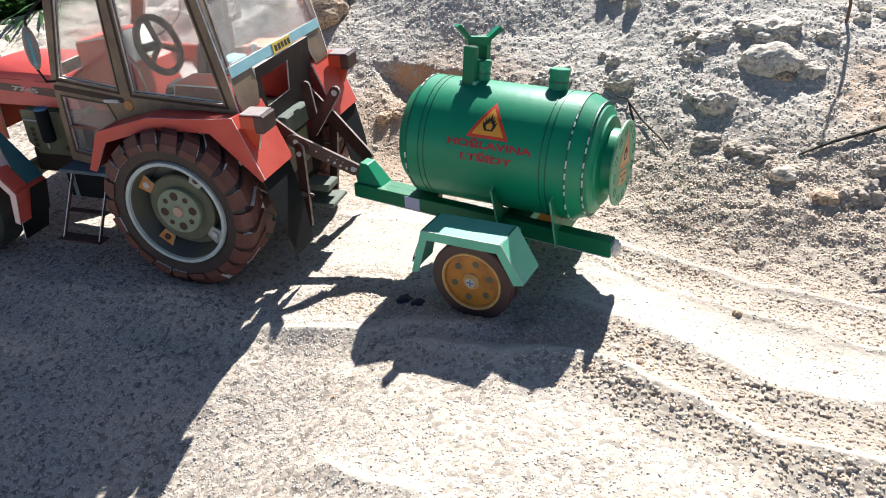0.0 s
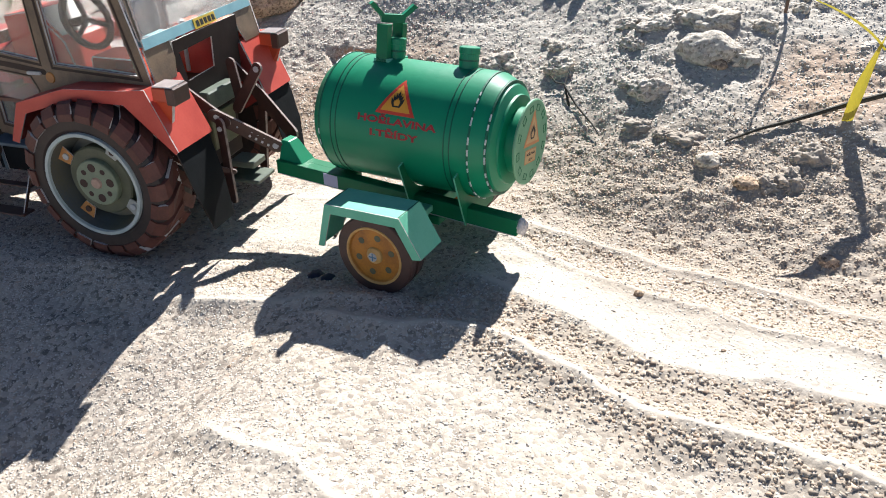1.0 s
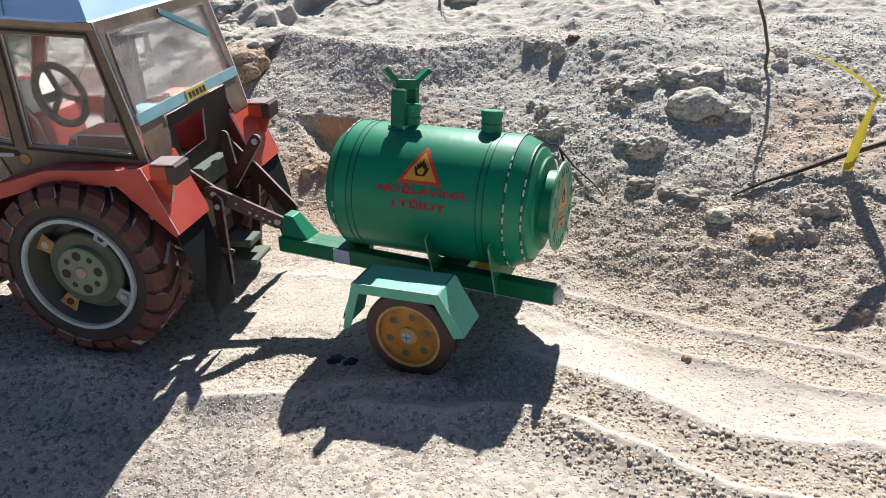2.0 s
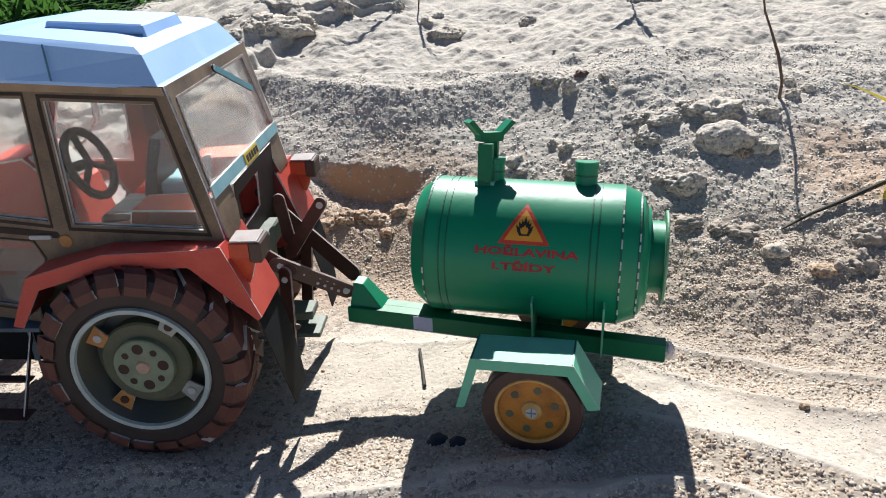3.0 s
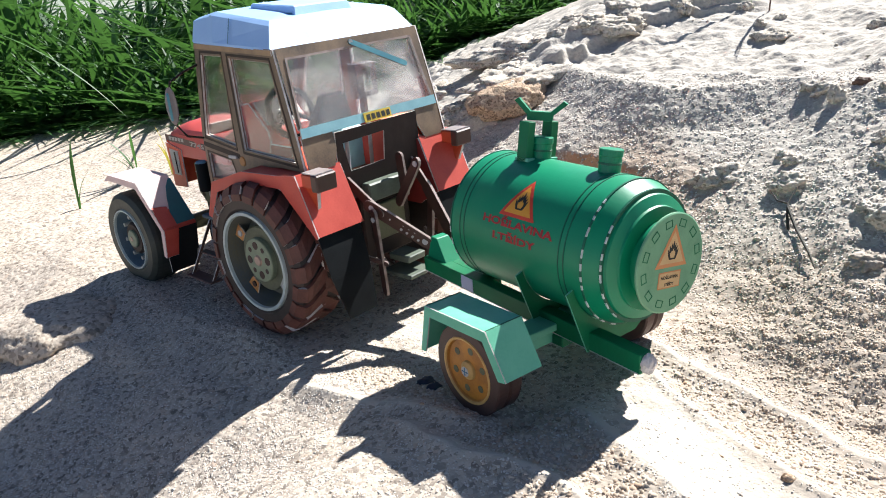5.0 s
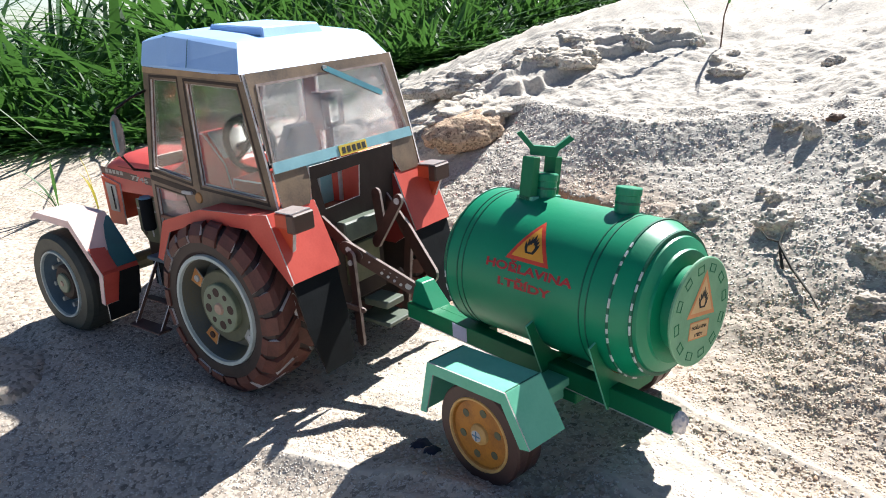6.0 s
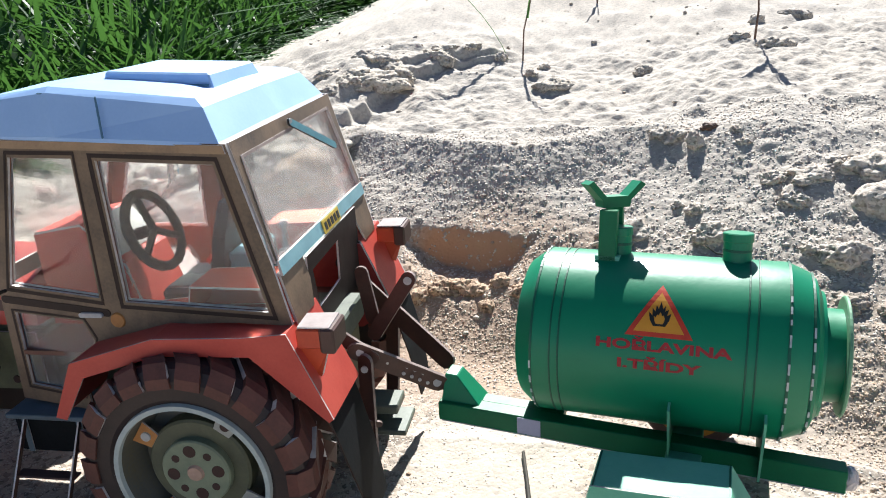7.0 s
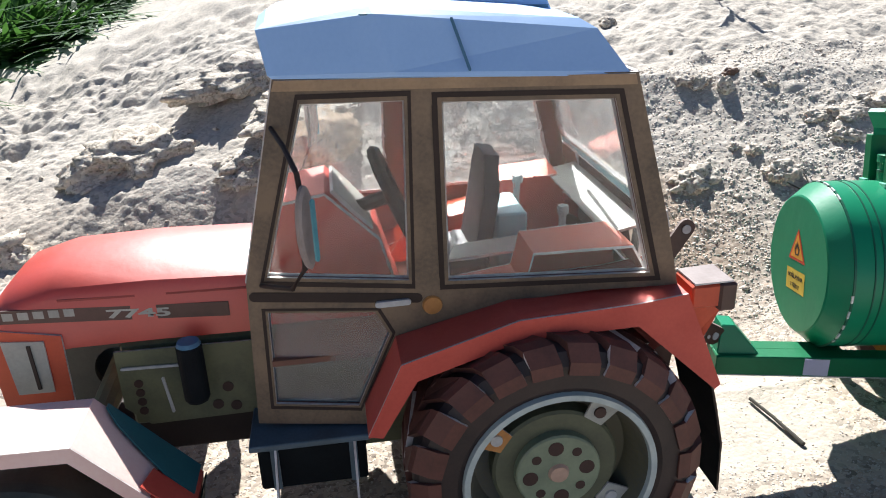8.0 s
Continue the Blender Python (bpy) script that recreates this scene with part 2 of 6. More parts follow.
RIM = material("pale_rim_paper", (0.46, 0.52, 0.5), (0.32, 0.37, 0.37), size=4, rough=0.5)
DISH = material("blue_grey_dish_paper", (0.1, 0.15, 0.19), (0.06, 0.085, 0.1), size=8, rough=0.5)
DISH_REAR = material("olive_and_blue_dish_paper", (0.13, 0.115, 0.07), (0.055, 0.085, 0.12), size=26, rough=0.55)
OLIVE = material("olive_wheel_paper", (0.115, 0.12, 0.07), (0.07, 0.075, 0.05), size=6, rough=0.55)
HUB = material("green_grey_hub_paper", (0.23, 0.27, 0.18), (0.16, 0.19, 0.13), size=4, rough=0.5)
PINK = material("pinkish_hub_cap", (0.5, 0.33, 0.25), size=2, rough=0.5)
HOLE = material("dark_brown_print", (0.05, 0.02, 0.015), size=2, rough=0.6)
ORANGE_TAB = material("orange_tab_paper", (0.5, 0.22, 0.06), (0.35, 0.14, 0.04), size=3, rough=0.5)
BLACK = material("black_flap_paper", (0.009, 0.011, 0.013), (0.005, 0.006, 0.007), size=8, rough=0.75, bump=0.2, sheen=0.12)
ARM = material("dark_brown_arm_paper", (0.075, 0.034, 0.026), (0.04, 0.02, 0.017), size=4, rough=0.4)
BOLT = material("pale_grey_bolt_print", (0.5, 0.5, 0.5), size=1.5, rough=0.5)
ENGINE = material("olive_engine_paper", (0.15, 0.15, 0.08), (0.08, 0.085, 0.05), size=6, rough=0.55)
GREY_GREEN = material("grey_green_hitch_paper", (0.12, 0.145, 0.11), (0.06, 0.075, 0.06), size=5, rough=0.5)
GREEN = material("green_tank_paper", (0.0, 0.23, 0.11), (0.0, 0.2, 0.095), size=16, rough=0.4, bump=0.06, sheen=0.42)
GREEN_DARK = material("dark_green_line", (0.003, 0.11, 0.06), size=5, rough=0.45)
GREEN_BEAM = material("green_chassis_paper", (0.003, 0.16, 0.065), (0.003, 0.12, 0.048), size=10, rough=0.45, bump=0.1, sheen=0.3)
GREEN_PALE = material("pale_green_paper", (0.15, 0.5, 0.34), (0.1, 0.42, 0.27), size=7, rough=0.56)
RIM_ORANGE = material("orange_brown_rim_paper", (0.48, 0.19, 0.022), (0.2, 0.07, 0.015), size=5, rough=0.45)
RIM_GOLD = material("gold_rim_edge_paper", (0.6, 0.36, 0.12), size=2, rough=0.5)
TYRE_BROWN = material("brown_trailer_tyre_paper", (0.07, 0.034, 0.028), (0.045, 0.024, 0.02), size=5, rough=0.5)
SIGN_RED = material("red_print", (0.62, 0.05, 0.02), size=3, rough=0.5)
SIGN_FADED = material("faded_orange_print", (0.6, 0.26, 0.1), (0.48, 0.2, 0.08), size=4, rough=0.55)
SIGN_PALE = material("pale_amber_print", (0.62, 0.42, 0.2), (0.5, 0.34, 0.16), size=4, rough=0.55)
LID_GREEN = material("faded_green_lid_paper", (0.16, 0.36, 0.21), (0.11, 0.28, 0.16), size=6, rough=0.5)
SIGN_AMBER = material("amber_print", (0.75, 0.34, 0.03), (0.68, 0.27, 0.02), size=4, rough=0.5)
PRINT = material("black_print", (0.015, 0.015, 0.012), size=2, rough=0.6)
TEXT_RED = material("dark_red_lettering", (0.42, 0.02, 0.025), (0.25, 0.015, 0.02), size=1.0, rough=0.6)
SLOT_WHITE = material("white_glue_tab", (0.62, 0.66, 0.64), (0.4, 0.45, 0.43), size=1.5, rough=0.7)
LILAC = material("pale_lilac_label", (0.45, 0.47, 0.62), (0.38, 0.4, 0.55), size=3, rough=0.6)
GREY_SEAT = material("dark_grey_seat_paper", (0.035, 0.032, 0.045), (0.018, 0.018, 0.026), size=5, rough=0.6)
GREY_PANEL = material("grey_panel_paper", (0.4, 0.4, 0.36), (0.25, 0.25, 0.23), size=6, rough=0.55)
STRIPE = material("dark_stripe_print", (0.09, 0.045, 0.035), size=4, rough=0.5)
PANE = pane_material("dusty_clear_film", 0.05)
PANE_REAR = pane_material("milky_clear_film", 0.2)


def leaf_material(name, colour, other, through_colour, size=40):
    """A leaf that lets some light through."""
    m = material(name, colour, other, size=size, rough=0.55, bump=0.1, grain=2)
    n, link = m.node_tree.nodes, m.node_tree.links.new
    glow = n.new("ShaderNodeBsdfTranslucent")
    glow.inputs["Color"].default_value = (*through_colour, 1)
    both = n.new("ShaderNodeMixShader")
    both.inputs[0].default_value = 0.35
    link(n["Principled BSDF"].outputs[0], both.inputs[1])
    link(glow.outputs[0], both.inputs[2])
    link(both.outputs[0], n["Material Output"].inputs["Surface"])
    return m


GRASS = leaf_material("green_blade", (0.05, 0.135, 0.038), (0.015, 0.047, 0.02), (0.085, 0.21, 0.04))
GRASS_DRY = leaf_material("yellow_green_blade", (0.42, 0.34, 0.03), (0.14, 0.2, 0.025), (0.5, 0.4, 0.04), 12)
STALK = material("dry_brown_stalk", (0.16, 0.09, 0.06), (0.07, 0.045, 0.035), size=6, rough=0.7)
TEAL_DARK = material("dark_teal_print", (0.02, 0.13, 0.15), (0.015, 0.09, 0.11), size=7, rough=0.5)
TWIG = material("dark_twig", (0.045, 0.04, 0.03), (0.02, 0.02, 0.015), size=5, rough=0.8)

# ---- mesh helpers, all in millimetres ----


def part(name, bm, mat, parent=None, label="", smooth=False, flip=False):
    """One mesh object from a bmesh in millimetres. mat: one material or several. flip: mirrored to the other side (y)."""
    for v in bm.verts:
        v.co *= MM
        if flip:
            v.co.y = -v.co.y
    if flip:
        bmesh.ops.reverse_faces(bm, faces=bm.faces)
    data = bpy.data.meshes.new(name)
    bm.to_mesh(data)
    bm.free()
    for one in mat if isinstance(mat, (list, tuple)) else (mat,):
        data.materials.append(one)
    if smooth:
        data.polygons.foreach_set("use_smooth", [True] * len(data.polygons))
    ob = new(name, data)
    if parent:
        ob.parent = parent
    return tagged(ob, label)


def box(x0, x1, y0, y1, z0, z1, bevel=0.0, bm=None):
    bm = bm or bmesh.new()
    made = bmesh.ops.create_cube(bm, size=1)["verts"]
    for v in made:
        v.co = Vector(((x0 + x1) / 2 + v.co.x * (x1 - x0), (y0 + y1) / 2 + v.co.y * (y1 - y0), (z0 + z1) / 2 + v.co.z * (z1 - z0)))
    if bevel:
        bmesh.ops.bevel(bm, geom=list({e for v in made for e in v.link_edges}), offset=bevel, segments=1, affect="EDGES")
    return bm


def sheet(points, thick=0.4, holes=(), bm=None, rim=1):
    """A flat sheet of card: an outline of 3D points, cut-outs, and its thickness to both sides. The cut edges take material rim."""
    bm = bm or bmesh.new()
    own = bmesh.new()
    loops = [[own.verts.new(p) for p in loop] for loop in (points, *holes)]
    edges = [own.edges.new((loop[i - 1], loop[i])) for loop in loops for i in range(len(loop))]
    a = Vector((0, 0, 0))
    for i in range(len(points)):
        a += Vector(points[i - 1]).cross(Vector(points[i]))
    normal = a.normalized()
    bmesh.ops.triangle_fill(own, use_beauty=True, use_dissolve=False, edges=edges, normal=normal)
    bmesh.ops.recalc_face_normals(own, faces=own.faces)
    flat = list(own.faces)
    if flat and flat[0].normal.dot(normal) < 0:
        bmesh.ops.reverse_faces(own, faces=flat)
    verts, faces = [v.co.copy() for v in own.verts], [[v.index for v in f.verts] for f in flat]
    own.verts.index_update()
    faces = [[v.index for v in f.verts] for f in flat]
    border = [(e.verts[0].index, e.verts[1].index, e.link_faces[0]) for e in own.edges if len(e.link_faces) == 1]
    top = [bm.verts.new(c + normal * thick / 2) for c in verts]
    low = [bm.verts.new(c - normal * thick / 2) for c in verts]
    for f in faces:
        bm.faces.new([top[i] for i in f])
        bm.faces.new([low[i] for i in reversed(f)])
    for i, j, f in border:
        order = [v.index for v in f.verts]
        if order[(order.index(i) + 1) % len(order)] != j:
            i, j = j, i
        bm.faces.new((top[j], top[i], low[i], low[j])).material_index = rim
    own.free()
    return bm


def fold(line, y0, y1, thick=0.4):
    """Card folded along a line of (x, z), as wide as y0 to y1 (numbers, or one a point)."""
    bm = bmesh.new()
    n = len(line)
    ya, yb = (y0 if isinstance(y0, (list, tuple)) else [y0] * n), (y1 if isinstance(y1, (list, tuple)) else [y1] * n)
    rows = []
    for i, (x, z) in enumerate(line):
        a, b = Vector(line[max(i - 1, 0)]), Vector(line[min(i + 1, n - 1)])
        d = (b - a).normalized()
        nx, nz = -d.y * thick, d.x * thick
        rows.append([bm.verts.new(c) for c in ((x, ya[i], z), (x, yb[i], z), (x - nx, yb[i], z - nz), (x - nx, ya[i], z - nz))])
    for r, s in zip(rows, rows[1:]):
        for k in range(4):
            f = bm.faces.new((r[k], r[(k + 1) % 4], s[(k + 1) % 4], s[k]))
            f.material_index = 1 if k in (1, 3) else 0
    for r in (rows[0], rows[-1]):
        bm.faces.new(r).material_index = 1
    bmesh.ops.recalc_face_normals(bm, faces=bm.faces)
    return bm


def lathe(profile, axis="y", centre=(0, 0, 0), steps=48, bm=None, closed=False):
    """A body turned round an axis: profile rows of (radius, along the axis)."""
    bm = bm or bmesh.new()
    rings = []
    for r, h in profile:
        ring = []
        for k in range(steps if r > 0 else 1):
            a = 2 * math.pi * k / steps
            c, s = r * math.cos(a), r * math.sin(a)
            ring.append(bm.verts.new(Vector(centre) + Vector({"x": (h, c, s), "y": (c, h, s), "z": (c, s, h)}[axis])))
        rings.append(ring)
    for p, q in list(zip(rings, rings[1:])) + ([(rings[-1], rings[0])] if closed else []):
        for k in range(steps):
            j = (k + 1) % steps
            loop = [p[k % len(p)], p[j % len(p)], q[j % len(q)], q[k % len(q)]]
            loop = list(dict.fromkeys(loop))
            if len(loop) > 2:
                bm.faces.new(loop)
    bmesh.ops.recalc_face_normals(bm, faces=bm.faces)
    return bm


def tube(points, radius, sides=8, bm=None):
    """A bent rod through the points; radius: a number, or one a point."""
    bm = bm or bmesh.new()
    pts = [Vector(p) for p in points]
    radii = radius if isinstance(radius, (list, tuple)) else [radius] * len(pts)
    rings = []
    for i, p in enumerate(pts):
        d = (pts[min(i + 1, len(pts) - 1)] - pts[max(i - 1, 0)]).normalized()
        u = d.cross((0.3, 0.2, 1) if abs(d.z) < 0.9 else (1, 0, 0)).normalized()
        w = d.cross(u)
        rings.append([bm.verts.new(p + radii[i] * (u * math.cos(2 * math.pi * k / sides) + w * math.sin(2 * math.pi * k / sides))) for k in range(sides)])
    for p, q in zip(rings, rings[1:]):
        for k in range(sides):
            bm.faces.new((p[k], p[(k + 1) % sides], q[(k + 1) % sides], q[k]))
    bm.faces.new(rings[0]), bm.faces.new(rings[-1])
    bmesh.ops.recalc_face_normals(bm, faces=bm.faces)
    return bm


def bar(a, b, width, thick, side=(0, 1, 0), round_ends=True, bm=None, bow=0.0):
    """A flat bar of card from a to b with rounded ends; side: the way in which it is thick."""
    a, b, side = Vector(a), Vector(b), Vector(side).normalized()
    d = (b - a).normalized()
    side = (side - d * side.dot(d)).normalized()
    u = d.cross(side)
    ring = []
    for centre, s in ((a, -1), (b, 1)):
        for k in range(7 if round_ends else 2):
            w = math.pi * (k / 6 if round_ends else k) - math.pi / 2
            reach = math.cos(w) if round_ends else 0
            ring.append(centre + s * d * reach * width / 2 + s * u * math.sin(w) * width / 2)
    return sheet(ring, thick, bm=bm)


def thing(name, label, category, m=None, group="", kind=""):
    ob = new(name)
    ob.empty_display_size = 0.01
    if m is not None:
        ob.matrix_basis = m
    return tagged(ob, label, category, group, kind)


def spot(x, y, z, rx=0, ry=0, rz=0):
    """A pose from millimetres and degrees."""
    return pose(x * MM, y * MM, z * MM, rx, ry, rz)

# ---- the ground: one sheet of sand, with the bank, the ruts and the loose grains ----


def hashed(i, j, seed):
    v = (i.astype(np.int64) * 374761393 + j.astype(np.int64) * 668265263 + seed * 974634777) & 0x7FFFFFFF
    v = ((v ^ (v >> 13)) * 1274126177) & 0x7FFFFFFF
    return ((v ^ (v >> 16)) & 0xFFFF) / 65535.0


def smooth_noise(x, y, size, seed):
    """Value noise from -1 to 1 with cells of that size."""
    u, v = np.asarray(x, float) / size, np.asarray(y, float) / size
    i, j = np.floor(u), np.floor(v)
    a, b = u - i, v - j
    a, b = a * a * (3 - 2 * a), b * b * (3 - 2 * b)
    low = hashed(i, j, seed) * (1 - a) + hashed(i + 1, j, seed) * a
    high = hashed(i, j + 1, seed) * (1 - a) + hashed(i + 1, j + 1, seed) * a
    return (low * (1 - b) + high * b) * 2 - 1


def grains(x, y, cell, seed):
    """Rounded grains, packed at random: 1 on a grain's top, 0 between grains."""
    i, j = np.floor(x / cell), np.floor(y / cell)
    best = np.full(np.shape(x), 9.0)
    tall = np.zeros(np.shape(x))
    for di in (-1, 0, 1):
        for dj in (-1, 0, 1):
            p, q = i + di, j + dj
            d = ((p + 0.15 + 0.7 * hashed(p, q, seed)) * cell - x) ** 2 + ((q + 0.15 + 0.7 * hashed(p, q, seed + 1)) * cell - y) ** 2
            d = d / cell**2
            tall = np.where(d < best, hashed(p, q, seed + 2), tall)
            best = np.minimum(best, d)
    return np.sqrt(np.clip(1 - best / 0.62, 0, 1)) * (0.55 + 0.75 * tall)


def step(a, b, v):
    t = np.clip((v - a) / (b - a), 0, 1)
    return t * t * (3 - 2 * t)


def edge_x(y):
    """Where the sand ends and the grass begins."""
    return np.interp(y, [-400, 15, 54, 113, 150, 200, 240, 304, 356, 388, 480, 556, 700, 1500], [-540, -490, -462, -405, -345, -270, -250, -235, -190, -178, -176, -170, -140, 200])


# the scooped hollow: from x to x, its face's y and slant, its floor's height
CUT = (0, 60, 105, -0.15, 10.0)
# crests thrown up by the wheels: line x, line y, height, width on the far and near side, where it ends
CRESTS = (
    ((108, 121, 134, 152, 169, 199, 221, 300), (9, 5, 4, -1, -10, -15, -22, -34), 2.3, (3, 4), 999),
    ((112, 130, 141, 154, 170, 184, 217, 300), (-3, -14, -19, -23, -30, -34, -43, -58), 2.2, (3.5, 4), 999),
    ((112, 130, 142, 164, 187, 214, 300), (-32, -39, -46, -56, -59, -62, -74), 3.2, (14, 9), 999),
    ((80, 102, 116, 124, 139, 152, 165, 188, 209, 300), (-60, -61, -58, -57, -65, -69, -76, -79, -86, -112), 3.2, (4, 7), 999),
    ((34, 50, 61, 73, 86), (-56, -55, -55, -52, -52), 2.2, (7, 5), 88),
    ((70, 94, 104, 112, 200), (-100, -108, -112, -114, -138), 2.2, (5, 5), 999),
    ((30, 60, 90, 112), (14, 8, 4, 6), 1.0, (3, 3), 116),
)


def beside(x, y, crest):
    """How far a point lies from a crest's wavering line, and how much of the crest there is."""
    d = y - np.interp(x, crest[0], crest[1]) - 1.5 * smooth_noise(x, y, 16, 31) - 0.8 * smooth_noise(x, y, 6, 32)
    return d, step(crest[0][0] - 12, crest[0][0] + 6, x) * step(crest[4] + 10, crest[4] - 10, x)


def rut(x, y, crest):
    """A sharp crest along a line: a gentle far side and a steeper near side."""
    d, there = beside(x, y, crest)
    shape = np.where(d > 0, np.exp(-np.abs(d) / crest[3][0]), np.exp(-np.abs(d) / crest[3][1]))
    return crest[2] * shape * (1 + 0.25 * smooth_noise(x, y, 24, 33)) * there


def bank_line(x, y):
    """The foot of the bank, its brink and the brink's height at x; then how far up the bank a point lies, 0 to 1, and how far past the brink."""
    foot = np.interp(x, [-300, -150, -40, 60, 100, 118, 150, 190, 260, 400], [-10, 20, 55, 50, 40, 32, 15, 7, -10, -30]) - 4 * smooth_noise(x, y, 30, 5)
    brink = np.interp(x, [-300, -150, -90, -40, -15, 0, 20, 33, 54, 72, 88, 108, 120, 150, 260], [340, 240, 205, 178, 165, 159, 149, 145, 140, 145, 151, 146, 141, 136, 134]) + 1.6 * smooth_noise(x, 0 * y, 13, 34) + 0.8 * smooth_noise(x, 0 * y, 5, 35)
    tall = np.interp(x, [-300, -150, -90, -40, 0, 33, 54, 88, 120, 150, 190, 260], [26, 42, 50, 53, 50, 50, 48.5, 53, 53, 57, 55, 55])
    s = y - foot
    s = np.where(s > -12, np.where(s > 12, s, (s + 12) ** 2 / 48), 0)
    return s, s / (brink - foot), y - brink, tall


def scarp_at(x, y):
    """How far a point lies inside the crusted layer, to the left of its broken edge."""
    wiggle = 5 * smooth_noise(x, y, 19, 14) + 2.4 * smooth_noise(x, y, 6, 15)
    return np.interp(y, [90, 110, 128, 150, 175, 201, 222, 240, 262, 290], [-90, -62, -44, -34, -26, -18, -10, 4, 50, 110]) + wiggle - x


def land(x, y):
    """The height of the ground in millimetres, without its grains."""
    x, y = np.asarray(x, float), np.asarray(y, float)
    z = -2.0 + 6.5 * step(35, 100, x) - 3.2 * step(-45, -10, y) * step(112, 150, x) + 4 * step(-60, -170, x) * step(-120, 0, y)
    # before the tractor the sand falls away into a hollow
    z = z - 0.22 * np.clip(-50 - y, 0, 70) * step(100, 20, x) * step(-220, -120, x) - 0.04 * np.maximum(-70 - y, 0)
    s, t, past, tall = bank_line(x, y)
    power = np.interp(x, [90, 140], [1.15, 1.0])
    up = np.maximum(past, 0)
    mound = step(122, 100, x) * step(-40, -15, x)
    dished = np.interp(up, [0, 2, 10, 30, 60, 110, 200, 600, 3000], [0, 0.3, -0.6, 2, 8, 18, 40, 150, 300])
    plain = np.interp(up, [0, 30, 100, 200, 600, 3000], [0, 5, 18, 40, 150, 300])
    z = z + (tall - z) * np.clip(t, 0, 1) ** power + plain + (dished - plain) * mound + 0.1 * np.minimum(up, 140) * step(40, -10, x)
    # a scooped face under the brink
    z = z - 2.2 * mound * np.exp(-(((past + 20) / 15) ** 2))
    # left of the ridge the hill falls gently towards the grass
    flank = 52 + 0.085 * (y - 356) + 0.28 * (x + 190)
    z = z + (np.minimum(z, flank + 3 * smooth_noise(x, y, 45, 47)) - z) * step(140, 215, y)
    # the crusted layer ends in a broken scarp above the loose slope
    scarp = scarp_at(x, y)
    layer = step(100, 130, y) * step(320, 270, y) * step(170, 20, scarp) * step(50, 25, x)
    z = z + layer * (6.5 * step(-1.5, 1.8, scarp) * (1 - 0.5 * step(225, 245, y)) + 3.0 * step(9, 12, scarp + 6 * smooth_noise(x, y, 24, 17)))
    # wheel tracks and their crests
    for crest in CRESTS:
        z = z + rut(x, y, crest)
    # the wheels have sunk in and pushed up the sand around them
    z = z - 2.2 * np.exp(-(((x - 104) / 5) ** 2) - ((y + 44) / 5) ** 2) + 1.8 * np.exp(-(((x - 92) / 10) ** 2) - ((y + 51.5) / 3.5) ** 2)
    z = z + 1.8 * np.exp(-((x / 16) ** 2) - ((y + 46) / 4) ** 2) + 1.4 * np.exp(-(((x + 86) / 12) ** 2) - ((y + 46) / 4) ** 2)
    # a small pit behind the trailer
    z = z - 1.6 * np.exp(-(((x - 125) / 5) ** 2) - ((y + 22) / 4) ** 2)
    # the hollow with the bare earth face
    cut = step(CUT[0], CUT[0] + 8, x) * step(CUT[1] + 2, CUT[1] - 10, x)
    face = CUT[2] + CUT[3] * (x - 35) + 2.6 * smooth_noise(x, y, 13, 9) + 1.2 * smooth_noise(x, y, 5, 11)
    floor_z = CUT[4] + 0.05 * (y - 80) + 10.0 * np.clip((x - 34) / 26, -1.2, 1.2) ** 2 + 1.2 * smooth_noise(x, y, 9, 19)
    z = np.where(cut > 0, z + cut * (np.minimum(floor_z, z) - z) * step(face + 1.6, face - 1.6, y) * step(66, 80, y), z)
    # lumps: soft near the wheels, crumbly on the bank, crusty on the ridge
    loose = step(14, 45, s) * step(4, -6, past)
    right = step(96, 130, x)
    ridge = step(0, 8, scarp) * step(190, 60, np.abs(x - edge_x(y) - 60)) * step(80, 130, y) * step(330, 280, y)
    hill = step(0, 12, past) * (1 - ridge)
    z = z + (1 - 0.5 * hill) * (1.0 * smooth_noise(x, y, 26, 1) + 0.5 * smooth_noise(x, y, 9, 2))
    z = z + loose * (0.35 * smooth_noise(x, y, 5, 3) + right * (0.9 * smooth_noise(x, y, 17, 13) + 0.8 * np.maximum(smooth_noise(x, y, 7, 4), 0.0) + 0.45 * np.maximum(smooth_noise(x, y, 3.6, 8), -0.2)))
    # coarse crumbs beside the track at the foot of the bank
    coarse = step(0, 9, y - np.interp(x, CRESTS[0][0], CRESTS[0][1])) * step(70, 45, y) * step(100, 125, x) * step(300, 270, x)
    z = z + coarse * (0.8 * np.maximum(smooth_noise(x, y, 6.5, 61), -0.2) + 0.5 * np.maximum(smooth_noise(x, y, 3.1, 62), -0.3))
    # few flat clods and a soft crumbled crust on the hill above the brink
    lump = np.maximum(grains(x + 2 * smooth_noise(x, y, 5, 41), y, 8.5, 42) - 0.78 - 0.3 * smooth_noise(x, y, 36, 43), 0)
    z = z + hill * (1.4 * smooth_noise(x, y, 19, 44) + 1.2 * smooth_noise(x, y, 7.5, 45) + 0.55 * smooth_noise(x, y, 3.4, 46) + 1.3 * np.minimum(lump, 0.6))
    crack = np.abs(smooth_noise(x + 0.6 * y, y - 0.3 * x, 42, 6)) + 0.35 * np.abs(smooth_noise(x, y, 15, 7))
    z = z + ridge * (7 * np.minimum(crack, 0.4) - 2.0 + 1.8 * smooth_noise(x, y, 7, 10) + 1.3 * np.maximum(smooth_noise(x, y, 3.6, 18), -0.2))
    # beyond the edge the ground falls away under the grass
    out = edge_x(y) - x
    return z - np.clip(out * 0.3, 0, 45)


